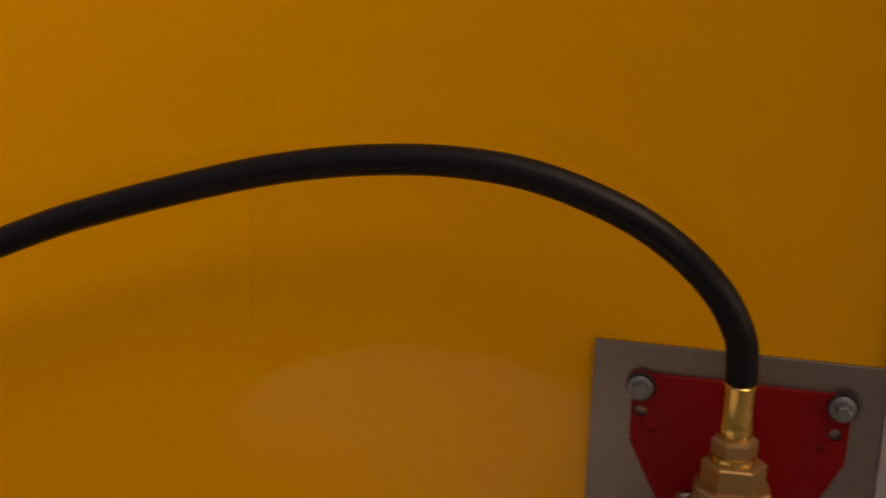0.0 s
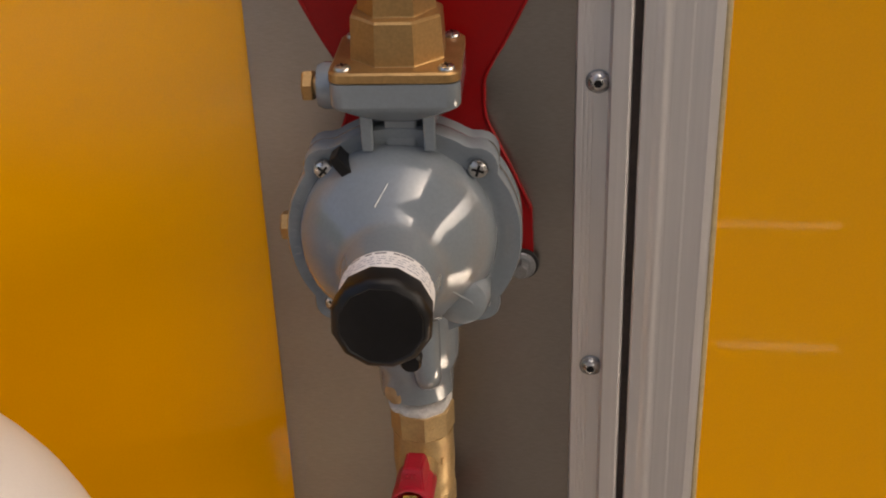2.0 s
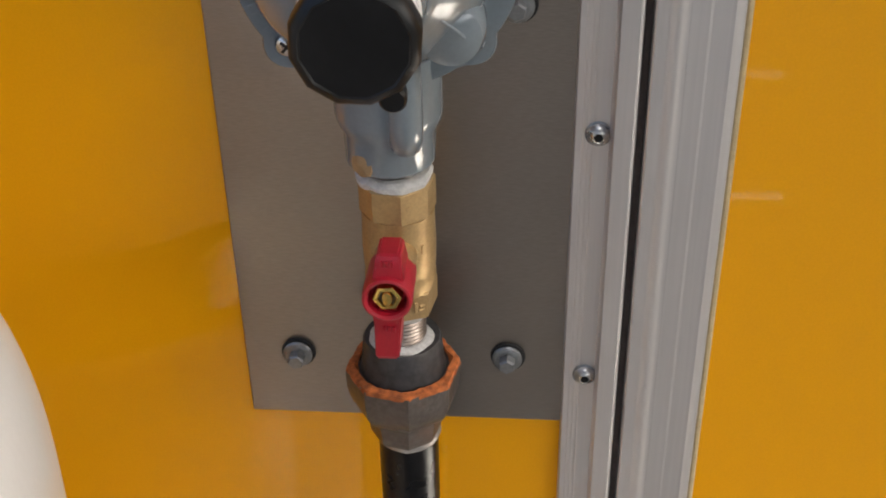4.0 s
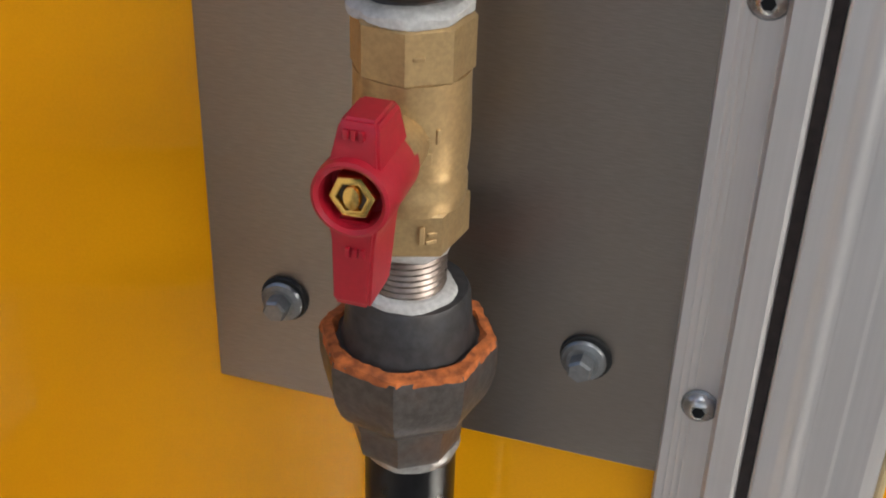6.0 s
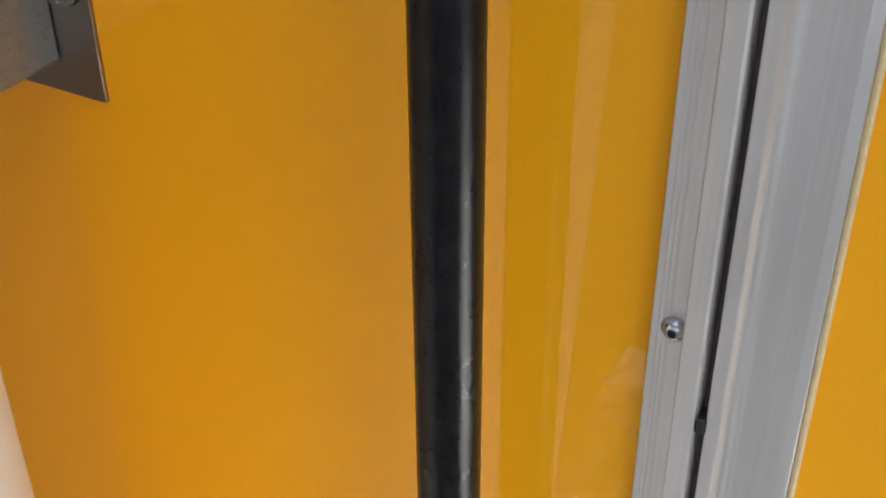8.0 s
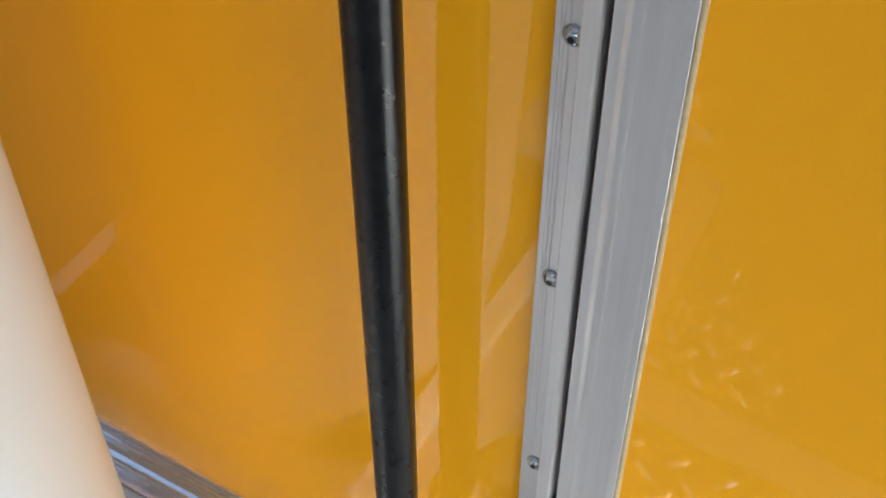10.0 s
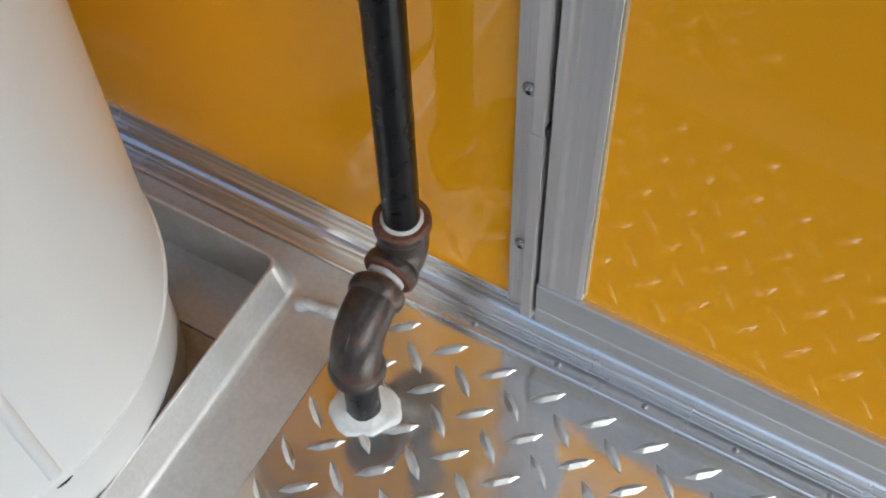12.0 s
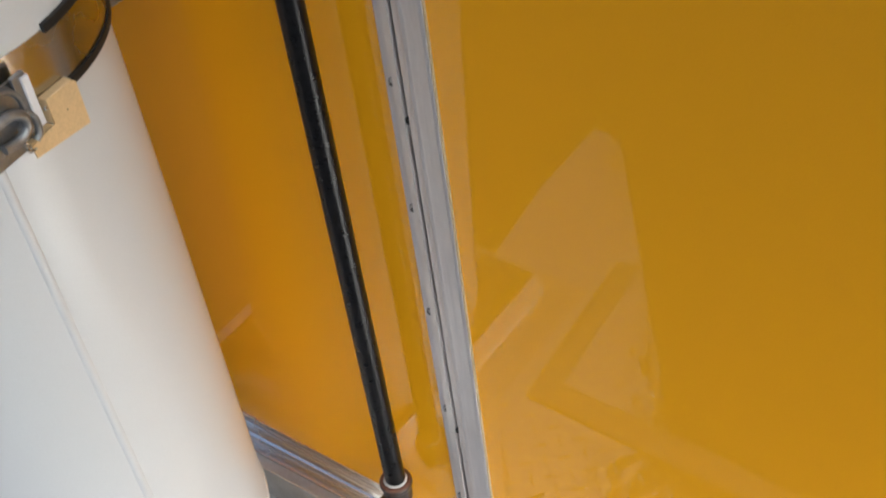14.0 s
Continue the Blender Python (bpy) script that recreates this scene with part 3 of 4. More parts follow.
def build_regulator():
    rg = thing("gas_regulator", "grey two-stage gas regulator with brass inlet and black cap", "regulator", at=REG, rz=4.0)
    Y = (0, -1, 0)
    zc, TWX = 1.1873, -0.0025
    # diaphragm case: rear bowl, joined flange with four ears
    part("rear_bowl", lathe([(0.020, -0.034), (0.034, -0.030), (0.044, -0.012), (0.0455, 0.004)], (0, 0, zc), Y, 48), GREY, rg)
    pts = []
    for k in range(120):
        a = 2 * math.pi * k / 120
        r = 0.0512
        for q in (45.5, 134.5, 225.5, 314.5):
            d = abs((math.degrees(a) - q + 180) % 360 - 180)
            r = max(r, 0.0512 + 0.0044 * max(0.0, 1 - (d / 9.5) ** 2))
        pts.append((r * math.cos(a), zc + r * math.sin(a)))
    bm = bmesh.new()
    rings = []
    for y, s in ((0.004, 0.985), (0.0032, 1.0), (-0.0040, 1.0), (-0.0048, 0.994), (-0.0056, 1.0), (-0.0142, 1.0), (-0.0156, 0.985), (-0.0150, 0.90), (-0.0140, 0.855), (-0.0140, 0.80)):
        rings.append([bm.verts.new((x * s, y, zc + (z - zc) * s)) for x, z in pts])
    for p, q in zip(rings, rings[1:]):
        for i in range(len(p)):
            bm.faces.new((p[i], p[(i + 1) % len(p)], q[(i + 1) % len(p)], q[i]))
    bm.faces.new(rings[0])
    bm.faces.new(rings[-1])
    part("case_flange", bm, GREY, rg)
    prof = [(0.0430, 0.0140), (0.0428, 0.0176), (0.0416, 0.0218), (0.0388, 0.0272), (0.0348, 0.0324), (0.0306, 0.0368), (0.0270, 0.0400), (0.0246, 0.0420), (0.0231, 0.0436), (0.0221, 0.0452), (0.0212, 0.0468), (0.0206, 0.0496), (0.0200, 0.0560), (0.0192, 0.0640), (0.0184, 0.0800)]
    bonnet = part("bonnet", lathe(prof, (TWX, 0, zc), Y, 64), GREY, rg)
    # raised cast ribs on the bonnet and the vent boss
    part("cast_rib", tube([(-0.0090, -0.0402, zc + 0.0262), (-0.0040, -0.0334, zc + 0.0334)], 0.0006, 8), GREY, bonnet)
    part("vent_boss", lathe([(0.0128, 0.010), (0.0124, 0.0270), (0.0108, 0.0312), (0.0066, 0.0334), (0.0018, 0.0340)], (0.0250, 0, zc - 0.0235), Y, 28), GREY, rg)
    part("vent_clip", tube(smooth_path([(0.0215, -0.0385, zc - 0.0140), (0.0275, -0.0352, zc - 0.0200), (0.0330, -0.0300, zc - 0.0275)], 6), 0.0006, 8), GREY, rg)
    band = part("label_band", lathe([(0.0187, 0.0650), (0.0192, 0.0652), (0.0191, 0.0790), (0.0186, 0.0792)], (TWX, 0, zc), Y, 48, caps=False), LABEL, rg, "white paper label with small print")
    # unreadable print as plain bars round the label
    for row, (h, n, ln, th) in enumerate(((0.0662, 13, 0.0026, 0.0011), (0.0694, 30, 0.0014, 0.0005), (0.0712, 28, 0.0016, 0.0005), (0.0730, 32, 0.0012, 0.0005), (0.0750, 24, 0.0022, 0.0006))):
        bm = bmesh.new()
        for k in range(n):
            a0 = radians(20 + 140 * k / n + (3.0 * math.sin(k * 2.3 + row)))
            a1 = a0 + ln / 0.0192 * (0.7 + 0.5 * math.sin(k * 1.7 + row) ** 2)
            vs = [bm.verts.new((TWX + 0.01945 * math.cos(a), -hh, zc + 0.01925 * math.sin(a))) for a, hh in ((a0, h), (a1, h), (a1, h + th), (a0, h + th))]
            bm.faces.new(vs)
        part("printed_line", bm, PRINT if row == 0 else PRINT_PALE, band)
    cap = part("cap", lathe([(0.0188, 0.0776), (0.0199, 0.0784), (0.0203, 0.0866), (0.0199, 0.0886), (0.0188, 0.0900), (0.0170, 0.0908), (0.0164, 0.0904), (0.0060, 0.0906), (0.0010, 0.0907)], (TWX, 0, zc), Y, 12, 0.2), BLACK_PLASTIC, rg, "black plastic screw cap")
    part("tab", lathe([(0.0040, 0.0), (0.0044, 0.0012), (0.0044, 0.0064), (0.0036, 0.0076)], (0.0078, -0.0800, zc - 0.0190), Y, 14), BLACK_PLASTIC, cap)
    for sx, sz in ((-1, 1), (1, 1), (-1, -1), (1, -1)):
        pan_screw("case_screw", rg, (sx * 0.0326, -0.0154, zc + sz * 0.0324), r=0.0044, h=0.0030, cross=True, turn=0.3 + sx)
    # rim lettering cast in relief, as plain bars
    bm = bmesh.new()
    for a0, n in ((160, 6), (186, 5), (206, 3)):
        for k in range(n):
            a = radians(a0 + k * 4.0)
            c = Vector((0.0476 * math.cos(a), -0.0160, zc + 0.0476 * math.sin(a)))
            r = Vector((math.cos(a), 0, math.sin(a)))
            t = Vector((-math.sin(a), 0, math.cos(a)))
            vs = [bm.verts.new(c + r * p + t * q + Vector((0, -0.0003, 0))) for p, q in ((-0.0015, -0.0009), (0.0015, -0.0009), (0.0015, -0.0002), (-0.0015, -0.0002))]
            bm.faces.new(vs)
    part("cast_lettering", bm, GREY, rg)
    clip = box(-0.0024, 0.0024, -0.0262, 0.001, -0.0050, 0.0068, bevel=0.0005)
    bmesh.ops.transform(clip, matrix=Matrix.Translation((-0.0228, 0, zc + 0.0362)) @ Matrix.Rotation(radians(-36), 4, "Y"), verts=clip.verts)
    part("clip", clip, BLACK_PLASTIC, rg, "black clip over the case edge")
    # neck to the first stage
    bm = add_box(bmesh.new(), -0.0155, 0.0155, -0.004, 0.016, 1.2300, 1.2480, bevel=0.003)
    part("neck_column", box(-0.0062, 0.0075, -0.0150, -0.0035, 1.2290, 1.2470, bevel=0.0012), GREY, rg)
    part("neck", bm, GREY, rg)
    for s in (1, -1):
        part("neck_web", box(s * 0.0130 - 0.0026, s * 0.0130 + 0.0026, -0.020, -0.006, 1.2290, 1.2470, bevel=0.001), GREY, rg)

    def square(h, r, n=6):
        return outline_ring(-h, h, -h, h, r, 0.0, n)

    def slab(levels):
        b2 = bmesh.new()
        rr = [[b2.verts.new((x, y, z)) for x, y in square(h, r)] for z, h, r in levels]
        for p, q in zip(rr, rr[1:]):
            for i in range(len(p)):
                b2.faces.new((p[i], p[(i + 1) % len(p)], q[(i + 1) % len(p)], q[i]))
        b2.faces.new(rr[0])
        b2.faces.new(rr[-1])
        return b2

    part("first_stage_body", slab([(1.2410, 0.0160, 0.0120), (1.2440, 0.0205, 0.012), (1.2480, 0.0245, 0.008), (1.2500, 0.0262, 0.006), (1.2512, 0.0266, 0.0055), (1.2608, 0.0266, 0.0055)]), GREY, rg)
    part("brass_flange", slab([(1.2610, 0.0262, 0.0055), (1.2616, 0.0267, 0.0055), (1.2648, 0.0267, 0.0055), (1.2656, 0.0258, 0.005)]), CAST_BRASS, rg, "cast brass inlet flange")
    part("brass_hex", lathe([(0.0212, 1.2650), (0.0208, 1.2662), (0.0200, 1.2830), (0.0192, 1.2840), (0.0166, 1.2846)], (0, 0, 0), (0, 0, 1), 8, radians(22.5)), CAST_BRASS, rg)
    part("brass_boss", lathe([(0.0166, 1.2840), (0.0162, 1.2852), (0.0160, 1.2962), (0.0150, 1.2972), (0.0116, 1.2976)], (0, 0, 0), (0, 0, 1), 6, radians(0)), CAST_BRASS, rg)
    for sx in (-1, 1):
        for sy in (-1, 1):
            pan_screw("flange_screw", rg, (sx * 0.0210, sy * 0.0210, 1.2654), (0, 0, 1), r=0.0036, h=0.0022, cross=True)
    part("side_boss", lathe([(0.0100, 0.022), (0.0100, 0.0310), (0.0088, 0.0335)], (0, -0.006, 1.2535), (-1, 0, 0), 24), GREY, rg)
    plug = part("side_plug", lathe([(0.0045, 0.0325), (0.0045, 0.0355)], (0, -0.006, 1.2535), (-1, 0, 0), 16), CAST_BRASS, rg, "brass hex plug")
    part("plug_head", hexa(0.0069, 0.0352, 0.0402, (0, -0.006, 1.2535), (-1, 0, 0), 6, 0.3), CAST_BRASS, plug)
    part("rear_port", lathe([(0.0085, 0.040), (0.0085, 0.052)], (0, 0.013, 1.1790), (-1, 0, 0), 20), GREY, rg)
    part("rear_plug", hexa(0.0068, 0.0515, 0.0590, (0, 0.013, 1.1790), (-1, 0, 0), 6, 0.2), CAST_BRASS, rg, "brass hex plug")
    # outlet
    part("outlet_body", lathe([(0.0190, 1.1500), (0.0205, 1.1400), (0.0205, 1.1235), (0.0198, 1.1200), (0.0176, 1.1160), (0.0172, 1.1030), (0.0162, 1.1020), (0.0120, 1.1018)][::-1], (0.0015, -0.004, 0), (0, 0, 1), 20, radians(9)), GREY, rg)
    part("outlet_rib", tube(smooth_path([(0.0080, -0.0200, 1.1520), (0.0085, -0.0235, 1.1400), (0.0085, -0.0240, 1.1240), (0.0080, -0.0190, 1.1170)], 5), 0.0062, 14), GREY, rg)

    part("dope_smear", lumpy(lathe([(0.0052, -0.0014), (0.0050, 0.0004), (0.0034, 0.0012), (0.0010, 0.0014)], (-0.0085, -0.0172, 1.1065), (-0.60, -0.80, 0), 18), 0.0012, 220), SMEAR, rg, "tan smear of pipe sealant")


def build_hose():
    h = thing("gas_hose", "black rubber gas hose with crimped brass ferrule", "hose")
    pts = [(-0.0033, -0.0405, 1.3330), (-0.0036, -0.0410, 1.3480), (-0.0064, -0.0425, 1.3645), (-0.0184, -0.0440, 1.3852), (-0.0398, -0.0450, 1.4052), (-0.0678, -0.0450, 1.4212), (-0.1088, -0.0450, 1.4345),
           (-0.1507, -0.0450, 1.4386), (-0.1939, -0.0455, 1.4362), (-0.2386, -0.0465, 1.4288), (-0.2851, -0.0480, 1.4165), (-0.3336, -0.0500, 1.4012), (-0.3760, -0.0520, 1.3856), (-0.45, -0.060, 1.352), (-0.53, -0.072, 1.310), (-0.60, -0.090, 1.262), (-0.66, -0.12, 1.21)]
    path = smooth_path(pts, 8)
    part("tube", tube(path, [0.0072 if k < 4 else 0.0079 for k in range(len(path))], 24), RUBBER, h)
    part("ferrule", lathe([(0.0072, 1.3385), (0.0080, 1.3378), (0.0080, 1.3360), (0.0077, 1.3350), (0.0077, 1.3185), (0.0081, 1.3170), (0.0081, 1.3135), (0.0074, 1.3105)], (-0.0033, -0.0405, 0), (0, 0, 1), 32), BRASS, h, "bright brass crimp ferrule")
    part("swivel_nut", lathe([(0.0104, 1.3000), (0.0114, 1.3010), (0.0116, 1.3018), (0.0116, 1.3082), (0.0106, 1.3098), (0.0078, 1.3108)], (-0.0033, -0.0402, 0), (0, 0, 1), 6, 0.15), CAST_BRASS, h)
    part("collar", lathe([(0.0108, 1.2972), (0.0108, 1.3005)], (-0.0033, -0.0402, 0), (0, 0, 1), 28), BRASS, h)


def threads(r, z0, z1, at, pitch=0.0018):
    prof = []
    n = int((z1 - z0) / pitch)
    for k in range(n):
        prof += [(r - 0.0005, z0 + k * pitch), (r, z0 + (k + 0.5) * pitch)]
    return lathe(prof + [(r - 0.0005, z1)], at, (0, 0, 1), 28)


VX, VY = 0.0010, -0.0430


def build_valve():
    v = thing("ball_valve", "brass gas ball valve with red lever handle", "valve")
    at = (VX, VY, 0)
    part("upper_hex", hexa(0.0152, 1.0790, 1.0935, at, n=8, turn=0.2), VALVE_BRASS, v)
    prof = [(0.0140, 1.0440), (0.0145, 1.0462), (0.0145, 1.0500), (0.0140, 1.0512), (0.0145, 1.0550), (0.0148, 1.0630), (0.0146, 1.0710), (0.0145, 1.0745), (0.0145, 1.0795)]
    part("body", lathe(prof, at, (0, 0, 1), 36), VALVE_BRASS, v)
    part("lower_hex", hexa(0.0153, 1.0325, 1.0450, at, n=6, turn=0.35), VALVE_BRASS, v)
    part("bonnet_neck", lathe([(0.0085, 0.010), (0.0085, 0.022), (0.0066, 0.0225)], (VX, VY, 1.0645), (0, -1, 0), 20), VALVE_BRASS, v)
    part("packing_nut", lathe([(0.0055, 0.0340), (0.0059, 0.0348), (0.0059, 0.0386), (0.0055, 0.0394), (0.0046, 0.0397), (0.0037, 0.0396), (0.0035, 0.0380)], (VX - 0.0006, VY, 1.0632), (0, -1, 0), 6, 0.1), BRASS, v)
    part("stem_gap", lathe([(0.0036, 0.0370), (0.0035, 0.0384)], (VX - 0.0006, VY, 1.0632), (0, -1, 0), 24), GAP, v)
    stem = lathe([(0.0033, 0.0360), (0.0033, 0.0394), (0.0029, 0.0400), (0.0010, 0.0402)], (0, 0, 0), (0, -1, 0), 24)
    bmesh.ops.transform(stem, matrix=Matrix.Translation((VX - 0.0006, VY, 1.0632)) @ Matrix.Diagonal((0.66, 1, 1, 1)), verts=stem.verts)
    part("stem", stem, BRASS, v)
    # raised casting marks on the body, unreadable
    for k, (a, z, w, hh) in enumerate(((-62, 1.066, 0.004, 0.0012), (-58, 1.061, 0.003, 0.003), (-46, 1.0665, 0.0012, 0.004), (-60, 1.0395, 0.0016, 0.005), (-48, 1.0395, 0.0030, 0.0012), (-50, 1.0375, 0.0030, 0.0012), (-66, 1.0865, 0.003, 0.0012))):
        b2 = box(-w / 2, w / 2, -0.0004, 0.0004, -hh / 2, hh / 2, bevel=0.0003)
        ar = radians(a)
        rad = 0.0148 if 1.05 < z < 1.075 else 0.0143
        bmesh.ops.transform(b2, matrix=Matrix.Translation((VX + rad * math.cos(ar), VY + rad * math.sin(ar), z)) @ Matrix.Rotation(ar + math.pi / 2, 4, "Z"), verts=b2.verts)
        part("cast_mark", b2, VALVE_BRASS, v)
    # handle: a hub with a deep well and two tapered wings
    c = Vector((VX - 0.0006, 0, 1.0632))
    hub = bmesh.new()
    add_lathe(hub, [(0.0086, 0.0185), (0.0094, 0.0200), (0.0097, 0.0385), (0.0094, 0.0408), (0.0086, 0.0412), (0.0076, 0.0405), (0.0072, 0.0330), (0.0020, 0.0328)], (c.x, VY, c.z), (0, -1, 0), 36)
    handle = part("handle", hub, RED_PLASTIC, v, "red plastic tee handle")
    for s in (1, -1):
        bm = bmesh.new()
        lean = 0.0012 * s
        levels = []
        for d, w, y0, y1 in ((0.0065, 0.0062, 0.0200, 0.0392), (0.0125, 0.0052, 0.0215, 0.0382), (0.0166 if s > 0 else 0.0300, 0.0047, 0.0230, 0.0372), (0.0178 if s > 0 else 0.0313, 0.0040, 0.0240, 0.0362)):
            levels.append([bm.verts.new((c.x + lean * d / 0.027 + sx * w, VY - yy, c.z + s * d)) for sx, yy in ((-1, y0), (1, y0), (1, y1), (-1, y1))])
        for p, q in zip(levels, levels[1:]):
            for i in range(4):
                bm.faces.new((p[i], p[(i + 1) % 4], q[(i + 1) % 4], q[i]))
        bm.faces.new(levels[0])
        bm.faces.new(levels[-1])
        bmesh.ops.bevel(bm, geom=list(bm.edges), offset=0.0007, segments=2, affect="EDGES")
        wing = part("wing", bm, RED_PLASTIC, handle)
        bm = bmesh.new()
        for k in range(3):
            add_box(bm, c.x - 0.0022 + 0.0018 * k, c.x - 0.0010 + 0.0018 * k, VY - 0.0390, VY - 0.0380, c.z + s * 0.0150 - 0.0012, c.z + s * 0.0150 + 0.0012, bevel=0.0002)
        part("moulded_mark", bm, RED_PLASTIC, wing)
    n = thing("thread_nipple", "short steel nipple wrapped in white thread tape above the valve", "pipe fitting")
    part("thread", threads(0.0112, 1.0930, 1.1050, (VX - 0.001, VY, 0)), IRON, n)
    bm = lathe([(0.0128, 1.0925), (0.0146, 1.0935), (0.0149, 1.0955), (0.0136, 1.0972), (0.0120, 1.0978)], (VX - 0.001, VY, 0), (0, 0, 1), 40)
    part("tape", lumpy(bm, 0.0012, 170), TAPE, n, "bunched white thread tape")
    n2 = thing("thread_nipple", "short steel nipple with white thread tape below the valve", "pipe fitting")
    part("thread", threads(0.0108, 1.0150, 1.0335, (VX - 0.001, VY + 0.001, 0)), NIPPLE, n2)
    bm = lathe([(0.0110, 1.0285), (0.0124, 1.0298), (0.0128, 1.0318), (0.0120, 1.0330)], (VX - 0.001, VY + 0.001, 0), (0, 0, 1), 40)
    part("tape", lumpy(bm, 0.0009, 190), TAPE, n2, "grey-white thread tape under the valve")
    bm = lathe([(0.0120, 1.0136), (0.0138, 1.0144), (0.0134, 1.0156), (0.0112, 1.0166)], (VX - 0.001, VY + 0.001, 0), (0, 0, 1), 40)
    part("tape", lumpy(bm, 0.0010, 170), TAPE, n2, "smeared white thread tape")


PX, PY = 0.0010, -0.0389


def build_union():
    u = thing("pipe_union", "grey iron pipe union with rusted orange nut rim", "pipe fitting")
    at = (0.0002, -0.0405, 0)
    part("tailpiece", lathe([(0.0205, 0.9930), (0.0185, 0.9990), (0.0176, 1.0030), (0.0168, 1.0130), (0.0160, 1.0146), (0.0120, 1.0150)], at, (0, 0, 1), 36), TAIL_IRON, u)
    nut = part("nut", lathe([(0.0165, 0.9750), (0.0200, 0.9764), (0.0224, 0.9798), (0.0240, 0.9840), (0.0249, 0.9888), (0.0251, 0.9962), (0.0246, 0.9984)], at, (0, 0, 1), 8, radians(10)), UNION_IRON, u)
    # thick rusted rim round the tailpiece
    bm = bmesh.new()
    n = 96
    rings = []
    for r8, z in ((0.0250, 0.9972), (0.0245, 0.9994), (0.0216, 1.0000), (0.0196, 0.9990)):
        ring = []
        for k in range(n):
            a = 2 * math.pi * k / n
            d = ((a - radians(10)) % (math.pi / 4)) - math.pi / 8
            rr = r8 * (math.cos(math.pi / 8) / math.cos(d) if r8 > 0.021 else 1.0)
            ring.append(bm.verts.new((at[0] + rr * math.cos(a), at[1] + rr * math.sin(a), z)))
        rings.append(ring)
    for p, q in zip(rings, rings[1:]):
        for i in range(n):
            bm.faces.new((p[i], p[(i + 1) % n], q[(i + 1) % n], q[i]))
    part("rust_rim", lumpy(bm, 0.0006, 420), RUST, nut, "flaking orange rust on the nut rim")
    part("socket", lathe([(0.0146, 0.9615), (0.0154, 0.9626), (0.0158, 0.9650), (0.0160, 0.9700), (0.0178, 0.9765)], at, (0, 0, 1), 8, radians(10)), UNION_IRON, u)
    bm = lathe([(0.0133, 0.9576), (0.0141, 0.9588), (0.0146, 0.9606), (0.0140, 0.9625)], (PX, PY, 0), (0, 0, 1), 36)
    part("tape", lumpy(bm, 0.0006, 200), JOINT_TAPE, u, "grey metallic thread tape at the pipe joint")


